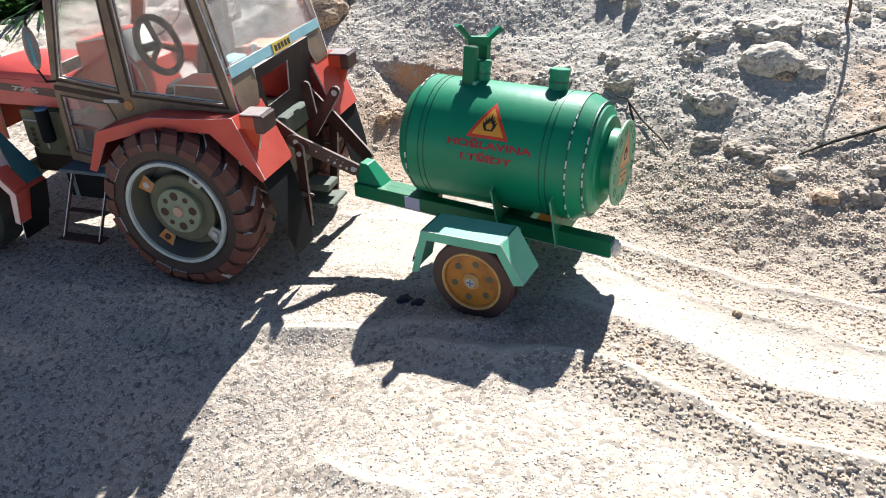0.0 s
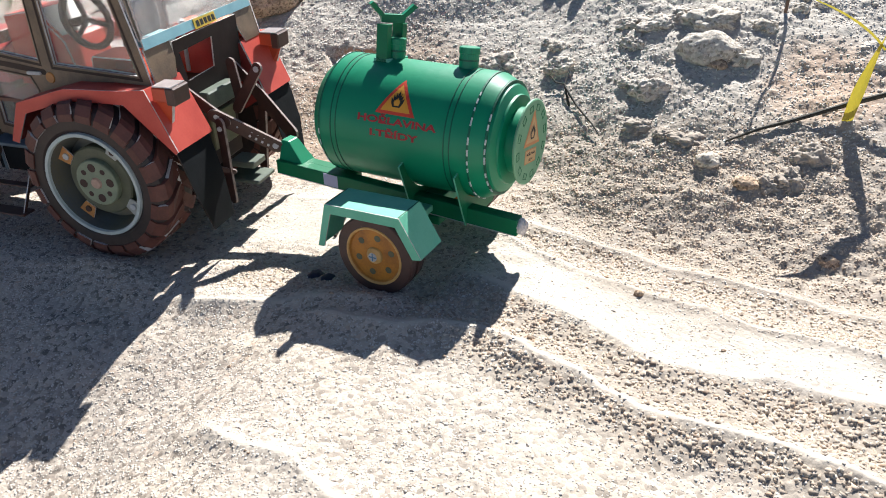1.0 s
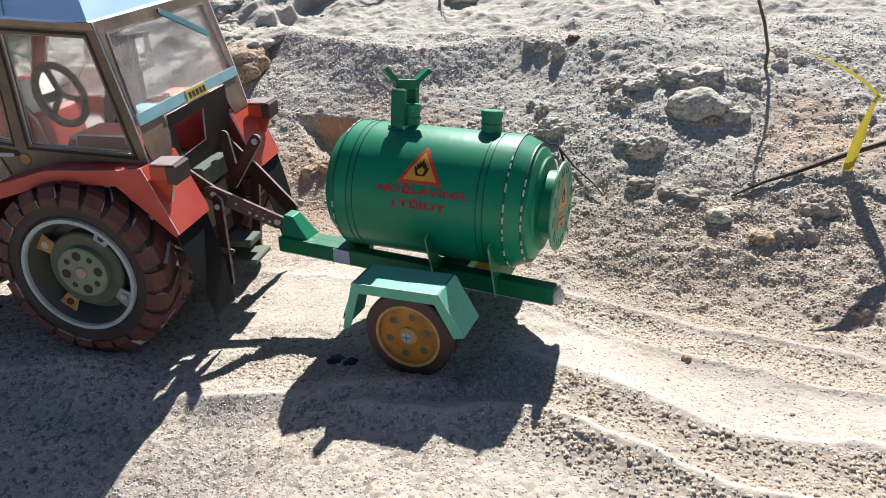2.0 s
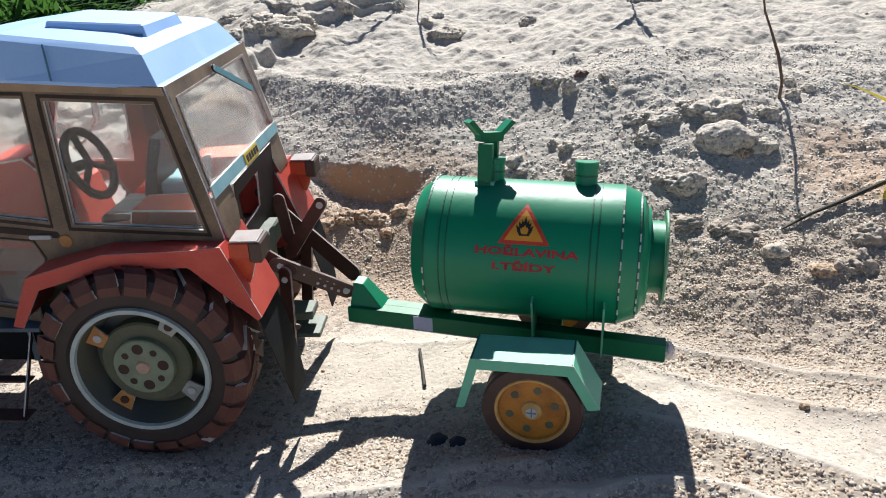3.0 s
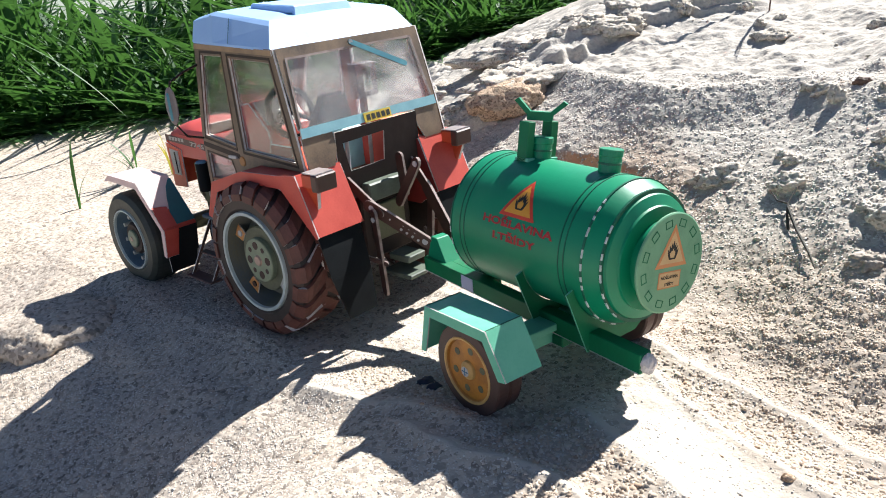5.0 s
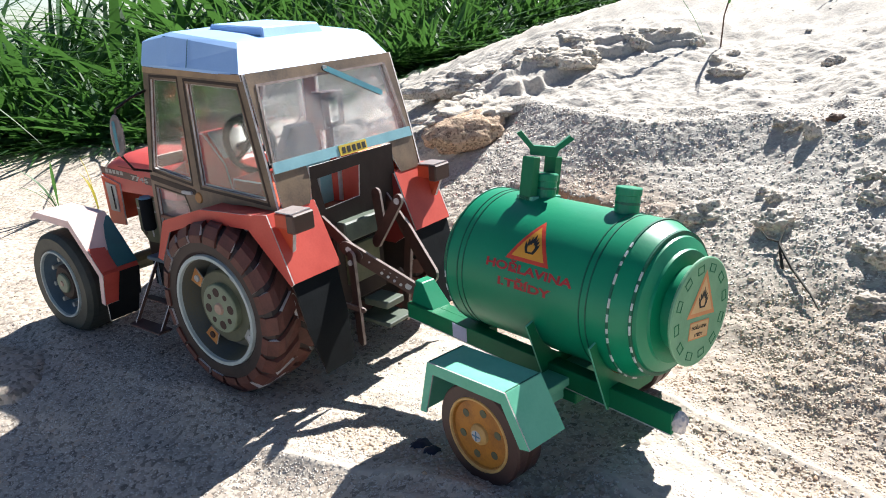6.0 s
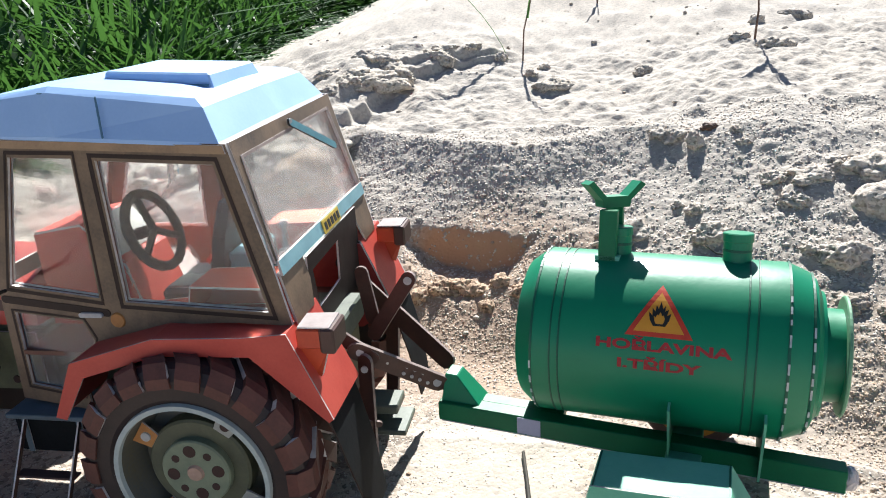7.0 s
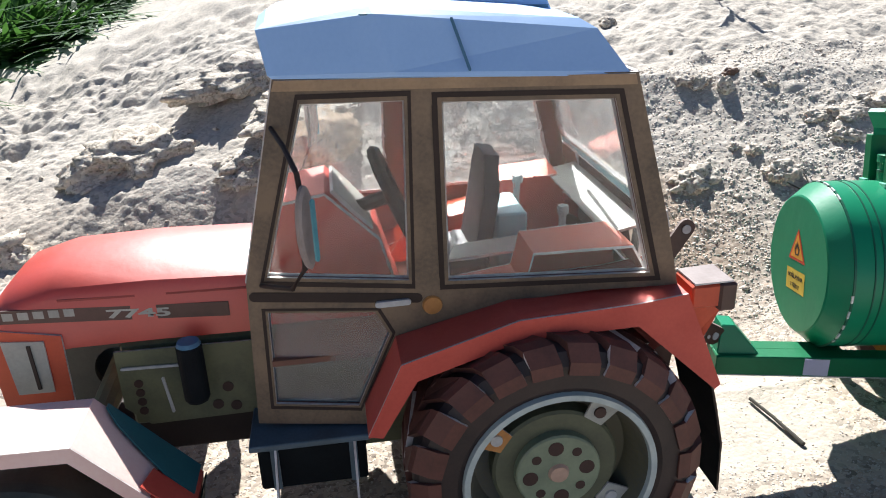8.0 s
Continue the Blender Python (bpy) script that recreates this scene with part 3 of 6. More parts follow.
def between(x, y, upper, lower):
    """1 on the strip between two crests' lines."""
    return step(0, 3, np.interp(x, upper[0], upper[1]) - y) * step(0, 3, y - np.interp(x, lower[0], lower[1]))


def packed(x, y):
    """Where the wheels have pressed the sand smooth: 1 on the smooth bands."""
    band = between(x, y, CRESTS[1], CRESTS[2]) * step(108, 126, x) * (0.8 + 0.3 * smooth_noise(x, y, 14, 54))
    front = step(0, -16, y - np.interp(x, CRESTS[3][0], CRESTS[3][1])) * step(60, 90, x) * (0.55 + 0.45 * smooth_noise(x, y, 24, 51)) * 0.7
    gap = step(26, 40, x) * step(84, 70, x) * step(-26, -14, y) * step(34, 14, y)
    # Crest lines count as well; the pale colour on them imitates caught sun.
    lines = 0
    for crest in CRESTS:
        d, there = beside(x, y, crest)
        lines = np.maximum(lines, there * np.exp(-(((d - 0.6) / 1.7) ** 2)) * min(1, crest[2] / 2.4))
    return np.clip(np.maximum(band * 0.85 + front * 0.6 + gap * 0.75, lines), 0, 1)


def gritty(x, y):
    """The strips of coarse grains left standing between and beside the wheel tracks."""
    below = step(2, -2, y - np.interp(x, CRESTS[3][0], CRESTS[3][1])) * step(-16, -9, y - np.interp(x, CRESTS[3][0], CRESTS[3][1]) + 4 * smooth_noise(x, y, 20, 55))
    strips = between(x, y, CRESTS[2], CRESTS[3]) + 0.7 * between(x, y, CRESTS[0], CRESTS[1]) + below * step(108, 128, x)
    churned = step(36, 44, x) * step(96, 84, x) * step(-50, -46, y) * step(-28, -34, y)
    return np.clip(strips * step(96, 112, x) + 0.8 * churned, 0, 1) * (1 - packed(x, y))


def spread(a, b, fine, far):
    """Coordinates with even steps from a to b that widen up to far on both sides."""
    mid = list(np.arange(a, b + fine / 2, fine))
    tail, d, v = [], fine, 0.0
    while v < far:
        d *= 1.09
        v += d
        tail.append(v)
    return np.array([a - v for v in reversed(tail)] + mid + [b + v for v in tail])


def skin(x, y):
    """The height of the ground with its grains and crumbs."""
    near = np.interp(x, [-250, -190, 265, 350], [0, 1, 1, 0]) * np.interp(y, [-175, -125, 250, 330], [0, 1, 1, 0])
    loose = (0.6 + 0.25 * smooth_noise(x, y, 22, 12) + 0.5 * gritty(x, y)) * (1 - 0.7 * packed(x, y))
    s, _, past, _ = bank_line(x, y)
    crumb = np.maximum(step(8, 40, s), step(100, 125, x) * step(2, 10, y - np.interp(x, CRESTS[0][0], CRESTS[0][1]))) * (1 - 0.3 * step(0, 14, past))
    fine = loose * 0.6 * (1 - crumb) * (grains(x, y, 1.6, 20) - 0.35)
    rough = crumb * ((1.0 + 0.35 * smooth_noise(x, y, 18, 53)) * 0.75 * (grains(x + 0.5 * smooth_noise(x, y, 2.2, 26), y, 3.1, 25) - 0.45) + 0.35 * (grains(x, y, 1.9, 27) - 0.4))
    return land(x, y) + near * (fine + rough)


gx, gy = spread(-190, 265, 0.66, 5000), spread(-125, 250, 0.64, 5000)
X, Y = np.meshgrid(gx, gy, indexing="ij")
Z = skin(X, Y)
nx, ny = len(gx), len(gy)
index = np.arange(nx * ny).reshape(nx, ny)
quads = np.stack([index[:-1, :-1], index[1:, :-1], index[1:, 1:], index[:-1, 1:]], -1).reshape(-1, 4)
data = bpy.data.meshes.new("ground")
data.vertices.add(nx * ny)
data.vertices.foreach_set("co", (np.stack([X, Y, Z], -1) * MM).astype(np.float32).ravel())
data.loops.add(quads.size)
data.loops.foreach_set("vertex_index", quads.ravel().astype(np.int32))
data.polygons.add(len(quads))
data.polygons.foreach_set("loop_start", np.arange(0, quads.size, 4, dtype=np.int32))
data.polygons.foreach_set("use_smooth", np.ones(len(quads), dtype=bool))
data.update(calc_edges=True)
# fine dusty sand lies where the wheels pressed; on the crests its pale tone also paints caught sun; coarse grains
# elsewhere
lit_fines = data.attributes.new("lit_fines", "FLOAT", "POINT")
lit_fines.data.foreach_set("value", packed(X, Y).astype(np.float32).ravel())
# grit darkens the strips: browner coarse grains plus their self-shading, put into the colour
grit = data.attributes.new("grit", "FLOAT", "POINT")
grit.data.foreach_set("value", (0.85 * gritty(X, Y)).astype(np.float32).ravel())
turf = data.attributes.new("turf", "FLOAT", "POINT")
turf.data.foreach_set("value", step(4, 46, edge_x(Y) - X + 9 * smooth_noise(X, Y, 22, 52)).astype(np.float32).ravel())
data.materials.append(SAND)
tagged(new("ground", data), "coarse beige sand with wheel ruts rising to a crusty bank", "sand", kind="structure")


def down(x, y):
    return float(land(np.array([x]), np.array([y]))[0])

# ---- the tanker trailer ----
TANK_R, TANK_Z, TANK_LEAN = 17.8, 38.7, -10.0
trailer = thing("tank_trailer", "green paper model tanker trailer hitched behind the tractor, on sand", "trailer", spot(93.8, -6.3, 0.3, 0, 0, -10.5))


def leaned(bm):
    """From the tank's own frame (axis at the origin) into the trailer's."""
    bmesh.ops.transform(bm, matrix=Matrix.Translation((0.5, 0, TANK_Z)) @ Matrix.Rotation(radians(TANK_LEAN), 4, "X"), verts=bm.verts)
    return bm


def on_tank(u, down_arc, proud):
    """A place on the tank's skin: u along it, down_arc in millimetres from its top line towards the wheels' near side."""
    a = down_arc / TANK_R
    return Vector((u, -(TANK_R + proud) * math.sin(a), (TANK_R + proud) * math.cos(a)))


def patch(outline, place, cells=9):
    """A convex outline in (u, v), cut finely and laid on a curved skin by place(u, v)."""
    bm = bmesh.new()
    bm.faces.new([bm.verts.new((u, v, 0)) for u, v in outline])
    vs = [v for _, v in outline]
    for k in range(1, cells):
        h = min(vs) + (max(vs) - min(vs)) * k / cells
        bmesh.ops.bisect_plane(bm, geom=list(bm.verts) + list(bm.edges) + list(bm.faces), plane_co=(0, h, 0), plane_no=(0, 1, 0))
    for v in bm.verts:
        v.co = place(v.co.x, v.co.y)
    bmesh.ops.recalc_face_normals(bm, faces=bm.faces)
    return bm


def lettering(words, width, height):
    """Flat letters, centred, stretched to that width and height in millimetres."""
    text = bpy.data.curves.new("letters", "FONT")
    text.body, text.align_x, text.align_y, text.resolution_u = words, "CENTER", "CENTER", 3
    text.offset = 0.036
    ob = new("letters", text)
    data = bpy.data.meshes.new_from_object(ob.evaluated_get(bpy.context.evaluated_depsgraph_get()))
    bpy.data.objects.remove(ob)
    bm = bmesh.new()
    bm.from_mesh(data)
    bpy.data.meshes.remove(data)
    xs, ys = [v.co.x for v in bm.verts], [v.co.y for v in bm.verts]
    for v in bm.verts:
        v.co.x = (v.co.x - (max(xs) + min(xs)) / 2) * width / (max(xs) - min(xs))
        v.co.y = (v.co.y - (max(ys) + min(ys)) / 2) * height / (max(ys) - min(ys))
    return bm


FLAME = ((-1.1, -2.0), (-1.7, -0.9), (-2.0, 0.6), (-1.3, -0.1), (-1.4, 1.4), (-0.8, 0.7), (-0.7, 1.9), (-0.3, 1.2), (0.1, 2.7),
         (0.5, 1.2), (0.9, 1.9), (0.9, 0.8), (1.5, 1.2), (1.3, 0.0), (2.0, 0.5), (1.7, -0.9), (1.1, -2.0))
HEART = ((-0.6, -1.6), (-0.9, -1.0), (-1.0, -0.4), (-0.9, -0.2), (-0.75, -0.5), (-0.6, -0.1), (-0.4, 0.1), (-0.2, 0.0), (0.05, 0.6),
         (0.2, 0.5), (0.35, 0.0), (0.5, -0.1), (0.7, 0.1), (0.8, -0.3), (0.9, -0.4), (0.85, -1.0), (0.6, -1.6))


def flame(place, size):
    """A black flame with an open heart, laid by place(u, v)."""
    bm = bmesh.new()
    ring = [bm.verts.new(place(u * size, v * size)) for u, v in FLAME]
    core = [bm.verts.new(place(u * size, v * size)) for u, v in HEART]
    for k in range(len(ring)):
        bm.faces.new((ring[k - 1], ring[k], core[k], core[k - 1]))
    return bm


tank = part("tank", leaned(lathe([(0, -30.2), (14.6, -30.2), (15.0, -30.0), (17.6, -26.6), (TANK_R, -26.2), (TANK_R, -10), (TANK_R, 6), (TANK_R, 21.2), (17.5, 21.9),
                                  (16.1, 25.2), (15.2, 25.6), (14.9, 26.4), (12.6, 27.4), (12.4, 28.0), (9.2, 28.3), (9.2, 31.8), (0, 31.8)], "x", steps=72)),
            GREEN, trailer, "glossy green cylinder with a chamfered front", smooth=False)
for f in tank.data.polygons:
    f.use_smooth = True
for e in tank.data.edges:
    a, b = (tank.data.vertices[i].co for i in e.vertices)
    e.use_edge_sharp = abs(a.x - b.x) < 1e-6 and round(a.x / MM, 1) not in (-10.0, 6.0, -26.2, -26.6)
for u in (-22.6, -20.9, 14.0, 15.7):
    part("seam", leaned(lathe([(TANK_R + 0.02, u), (TANK_R + 0.16, u + 0.05), (TANK_R + 0.16, u + 0.3), (TANK_R + 0.02, u + 0.35)], "x", steps=72, closed=True)), GREEN_DARK, tank)
for u, r, w in ((-26.3, TANK_R, 0.22), (21.3, TANK_R, 0.25), (25.5, 15.9, 0.22)):
    part("rim", leaned(lathe([(r - 0.6, u - w), (r + 0.15, u - w), (r + 0.15, u + w), (r - 0.6, u + w)], "x", steps=72, closed=True)), GREEN_DARK, tank)
rng = random.Random(4)
for u, r, first, last in ((21.4, TANK_R + 0.18, 0.7, 2.9), (25.6, 16.1, 1.0, 2.7), (-26.4, TANK_R + 0.18, 1.7, 2.6), (-26.4, TANK_R + 0.18, -0.3, 0.6)):
    a = first
    while a < last:
        wide = rng.uniform(0.05, 0.13)
        tab = bmesh.new()
        ring = [[tab.verts.new((u + du, -(r + dr) * math.sin(a + w), (r + dr) * math.cos(a + w))) for du, dr in ((-0.2, -0.3), (-0.2, 0.05), (0.17, 0.05), (0.17, -0.3))]
                for w in (0, wide / 2, wide)]
        for p, q in zip(ring, ring[1:]):
            for k in range(4):
                tab.faces.new((p[k], p[(k + 1) % 4], q[(k + 1) % 4], q[k]))
        tab.faces.new(ring[0]), tab.faces.new(ring[-1])
        bmesh.ops.recalc_face_normals(tab, faces=tab.faces)
        part("glue_tab", leaned(tab), SLOT_WHITE, tank)
        a += wide + rng.uniform(0.04, 0.2)

# signs on the tank's flank
SIGN_U, SIGN_V = -1.6, 17.5
flank = lambda proud: (lambda u, v: on_tank(SIGN_U + u, SIGN_V - v, proud))
sign = part("warning_sign", leaned(patch([(-6.3, -5.4), (6.3, -5.4), (0, 5.4)], flank(0.06))), SIGN_RED, tank, "orange flammable warning triangle with a red border")
part("sign_field", leaned(patch([(-4.7, -4.5), (4.7, -4.5), (0, 3.6)], flank(0.11))), SIGN_AMBER, sign)
part("flame_print", leaned(flame(lambda u, v: flank(0.16)(u, v - 1.2), 1.05)), PRINT, sign)
for words, width, height, u, v in (("HOŘLAVINA", 25.0, 2.7, -0.7, 24.4), ("I.TŘÍDY", 15.5, 2.6, -1.2, 28.1)):
    bm = lettering(words, width, height)
    for vert in bm.verts:
        vert.co = on_tank(u + vert.co.x, v - vert.co.y, 0.1)
    part("lettering", leaned(bm), TEXT_RED, tank, "dark red printed words")

# the round lid at the back, with its own sign
lid = part("lid", leaned(lathe([(0, 31.6), (11.6, 31.6), (11.9, 31.8), (11.9, 32.2), (11.6, 32.4), (0, 32.4)], "x", steps=48)), [LID_GREEN], trailer, "pale green round lid with a warning sign")
back = lambda proud: (lambda u, v: Vector((32.4 + proud, u, v)))
rim_print = part("lid_sign", leaned(patch([(-5.8, -0.8), (5.8, -0.8), (0, 9.2)], back(0.06), 2)), SIGN_FADED, lid)
part("lid_sign_field", leaned(patch([(-4.4, 0.1), (4.4, 0.1), (0, 7.6)], back(0.1), 2)), SIGN_PALE, lid)
part("flame_print", leaned(flame(lambda u, v: back(0.14)(u, v + 3.0), 1.0)), PRINT, lid)
part("lid_plate", leaned(patch([(-4, -5.8), (4, -5.8), (4, -1.8), (-4, -1.8)], back(0.06), 2)), SIGN_FADED, lid)
part("lid_plate_field", leaned(patch([(-3.7, -5.5), (3.7, -5.5), (3.7, -2.1), (-3.7, -2.1)], back(0.1), 2)), SIGN_PALE, lid)
for words, width, height, v in (("HOŘLAVINA", 6.2, 1.1, -3.0), ("I.TŘÍDY", 3.4, 1.0, -4.7)):
    bm = lettering(words, width, height)
    for vert in bm.verts:
        vert.co = back(0.14)(vert.co.x, v + vert.co.y)
    part("lettering", leaned(bm), PRINT, lid)
for k in range(12):
    a = 2 * math.pi * (k + 0.5) / 12
    c, s = math.cos(a), math.sin(a)
    mark = sheet([(32.44, (9.6 + p) * c - q * s, (9.6 + p) * s + q * c) for p, q in ((-0.9, -1.2), (0.9, -1.2), (0.9, 1.2), (-0.9, 1.2))], 0.08,
                 holes=[[(32.44, (9.6 + p) * c - q * s, (9.6 + p) * s + q * c) for p, q in ((-0.7, -1.0), (0.7, -1.0), (0.7, 1.0), (-0.7, 1.0))]], rim=0)
    part("clamp_print", leaned(mark), GREEN_BEAM, lid)

# the same sign on the front end
front = lambda proud: (lambda u, v: Vector((-30.2 - proud, -u, v)))
part("front_sign", leaned(patch([(-4.2, 0.6), (4.2, 0.6), (0, 7.8)], front(0.06), 2)), SIGN_RED, tank)
part("front_sign_field", leaned(patch([(-3.2, 1.2), (3.2, 1.2), (0, 6.7)], front(0.1), 2)), SIGN_AMBER, tank)
part("flame_print", leaned(flame(lambda u, v: front(0.14)(u, v + 3.3), 0.7)), PRINT, tank)
part("front_plate", leaned(patch([(-4.6, -6.2), (4.6, -6.2), (4.6, -1.4), (-4.6, -1.4)], front(0.06), 2)), YELLOW, tank)
for words, width, height, v in (("HOŘLAVINA", 7.6, 1.3, -2.8), ("I.TŘÍDY", 4.6, 1.2, -4.8)):
    bm = lettering(words, width, height)
    for vert in bm.verts:
        vert.co = front(0.1)(vert.co.x, v + vert.co.y)
    part("lettering", leaned(bm), PRINT, tank)

# filler caps, posts and the forked rest on top
for u in (-12.0, 11.6):
    cap = part("filler_cap", leaned(lathe([(2.75, 16.9), (2.75, 21.6), (2.95, 21.7), (2.95, 23.2), (2.75, 23.4), (0, 23.4)], "z", (u, 0, 0), 28)), GREEN, trailer, "green round filler cap")
    part("cap_band", leaned(lathe([(2.77, 19.6), (2.87, 19.65), (2.87, 20.1), (2.77, 20.15)], "z", (u, 0, 0), 28, closed=True)), GREEN_DARK, cap)
for y in (-4.4, 4.0):
    post = leaned(box(-15.3, -11.7, y - 1.3, y + 1.3, 16.5, 27.3, 0.15))
    part("rest_post", post, GREEN_BEAM, trailer)
    part("post_foot", leaned(box(-16.0, -11.0, y - 1.3, y + 1.3, 16.9, 17.9, 0.1)), GREEN_PALE, trailer)
fork = sheet([(-15.9, -2.2, 27.5), (-11.1, 2.2, 27.5), (-10.9, 2.3, 29.0), (-8.3, 4.7, 32.1), (-9.2, 3.9, 32.8), (-11.6, 1.8, 29.8), (-15.4, -1.8, 29.8), (-17.8, -4.0, 33.1), (-18.7, -4.7, 32.4), (-16.1, -2.4, 29.0)], 3.2)
part("forked_rest", leaned(fork), [GREEN_BEAM, GREEN], trailer, "green forked hose rest")

# chassis beam, coupler, saddles, axle
beam = bmesh.new()
ends = [[beam.verts.new((x, y, z)) for y, z in ((-12.3, lo), (-8.4, lo), (-8.4, hi), (-12.3, hi))] for x, lo, hi in ((-48.8, 18.5, 23.0), (34.4, 15.4, 20.4))]
for k in range(4):
    beam.faces.new((ends[0][k], ends[0][(k + 1) % 4], ends[1][(k + 1) % 4], ends[1][k]))
beam.faces.new(ends[0]), beam.faces.new(ends[1])
bmesh.ops.recalc_face_normals(beam, faces=beam.faces)
bmesh.ops.bevel(beam, geom=list(beam.edges), offset=0.2, segments=1, affect="EDGES")
beam = part("beam", beam, GREEN_BEAM, trailer, "dark green chassis beam")
drawbar = bmesh.new()
ends = [[drawbar.verts.new((x, y, z)) for y, z in ((-8.38, lo), (-5.2, lo), (-5.2, hi), (-8.38, hi))] for x, lo, hi in ((-48.8, 18.5, 22.95), (-21.0, 18.4, 22.05))]
for k in range(4):
    drawbar.faces.new((ends[0][k], ends[0][(k + 1) % 4], ends[1][(k + 1) % 4], ends[1][k]))
drawbar.faces.new(ends[0]), drawbar.faces.new(ends[1])
bmesh.ops.recalc_face_normals(drawbar, faces=drawbar.faces)
part("drawbar", drawbar, GREEN_BEAM, trailer)
part("beam_label", sheet([(-30.4, -12.4, 18.3), (-25.2, -12.4, 18.0), (-25.2, -12.4, 21.9), (-30.4, -12.4, 22.2)], 0.12), [LILAC, LILAC], beam, "pale lilac patch")
part("beam_edge_line", bar((-48, -12.35, 18.6), (34, -12.35, 15.5), 0.22, 0.1), [BOLT, BOLT], beam)
coupler = bmesh.new()
low = [coupler.verts.new(c) for c in ((-48.4, -11, 22.8), (-39.2, -11, 22.3), (-39.2, -4.4, 22.3), (-48.4, -4.4, 22.8))]
top = [coupler.verts.new(c) for c in ((-47.6, -9.8, 29.2), (-44.8, -9.8, 29.0), (-44.8, -5.2, 29.0), (-47.6, -5.2, 29.2))]
for k in range(4):
    coupler.faces.new((low[k], low[(k + 1) % 4], top[(k + 1) % 4], top[k]))
coupler.faces.new(low), coupler.faces.new(top)
bmesh.ops.recalc_face_normals(coupler, faces=coupler.faces)
bmesh.ops.bevel(coupler, geom=list(coupler.edges), offset=0.2, segments=1, affect="EDGES")
part("coupler", coupler, GREEN, trailer, "green wedge-shaped coupler")
wad = bmesh.new()
bmesh.ops.create_icosphere(wad, subdivisions=3, radius=1)
for v in wad.verts:
    v.co = Vector((35.0 + v.co.x * 1.7, -10.35 + v.co.y * 2.0, 17.9 + v.co.z * 2.4)) * 1.0 + 0.55 * noise.noise_vector(v.co * 2.6)
part("end_plug", wad, EDGE, trailer, "crumpled whitish paper plug")
for u in (1.6, 18.8):
    arc = [(-(TANK_R + 0.25) * math.sin(a), TANK_Z - (TANK_R + 0.25) * math.cos(a)) for a in (radians(74 - 9.25 * k) for k in range(17))]
    outer = [(19.8, 34.0), (17.2, 27.5), (11.0, 20.2), (4.5, 15.6), (-12.9, 15.6), (-15.6, 22.5), (-19.6, 33.0)]
    part("saddle", sheet([(u, y, z) for y, z in arc + outer], 0.5), [GREEN_BEAM, GREEN_PALE], trailer, "thin green card saddle under the tank")
part("axle", box(2.6, 6.4, -33, 14, 13.6, 17.0, 0.3), GREEN_PALE, trailer, "pale green axle")
part("axle_block", box(-1, 10, -12.4, -5, 13.2, 16.0, 0.3), GREEN_BEAM, trailer)


def trailer_wheel(side, outer):
    """outer: y of the outer face; side: -1 near, 1 far."""
    c = (4.5, 0, 15.5)
    y = lambda d: outer - side * d
    tyre = part("wheel", lathe([(8.6, y(0.0)), (11.2, y(0.0)), (11.6, y(0.4)), (11.6, y(2.8)), (11.0, y(3.2)), (11.0, y(3.8)), (11.6, y(4.2)), (11.6, y(7.0)), (11.2, y(7.4)), (4, y(7.4)), (4, y(1)), (8.6, y(1.0))], "y", c, 56),
                TYRE_BROWN, trailer, "brown paper tyre on an orange-brown wheel")
    rim = part("rim", lathe([(0, y(0.7)), (7.6, y(0.7)), (7.8, y(0.2)), (8.5, y(-0.15)), (8.8, y(0.2)), (8.6, y(1.2)), (0, y(1.2))], "y", c, 48), RIM_ORANGE, tyre, "orange-brown rim with a gold edge")
    part("rim_edge", lathe([(7.9, y(0.1)), (8.1, y(-0.25)), (8.5, y(-0.25)), (8.7, y(0.1))], "y", c, 48, closed=True), RIM_GOLD, tyre)
    part("hub_cap", lathe([(0, y(-0.5)), (1.5, y(-0.5)), (2.3, y(0.1)), (2.5, y(0.75)), (0, y(0.75))], "y", c, 24), RIM_GOLD, tyre)
    part("hub_print", lathe([(0, y(-0.62)), (1.3, y(-0.62)), (1.3, y(-0.4)), (0, y(-0.4))], "y", c, 20), BOLT, tyre)
    part("inner_rim", lathe([(0, y(7.3)), (7.6, y(7.3)), (8.4, y(7.55)), (8.4, y(7.7)), (0, y(7.7))], "y", c, 40), RIM_ORANGE, tyre, "orange-brown printed inner side")
    for a, b in (((-1.1, 0), (1.1, 0)), ((0, -1.1), (0, 1.1))):
        part("hub_cross", bar((4.5 + a[0], y(-0.66), 15.5 + a[1]), (4.5 + b[0], y(-0.66), 15.5 + b[1]), 0.28, 0.1, round_ends=False), [BLUE_LINE, BLUE_LINE], tyre)
    for k in range(6):
        a = 2 * math.pi * (k + 0.3) / 6
        part("rim_hole", lathe([(0, y(0.62)), (0.95, y(0.62)), (0.95, y(0.8)), (0, y(0.8))], "y", (4.5 + 5.4 * math.cos(a), 0, 15.5 + 5.4 * math.sin(a)), 14), OLIVE, tyre)


trailer_wheel(-1, -39.0)
trailer_wheel(1, 20.5)


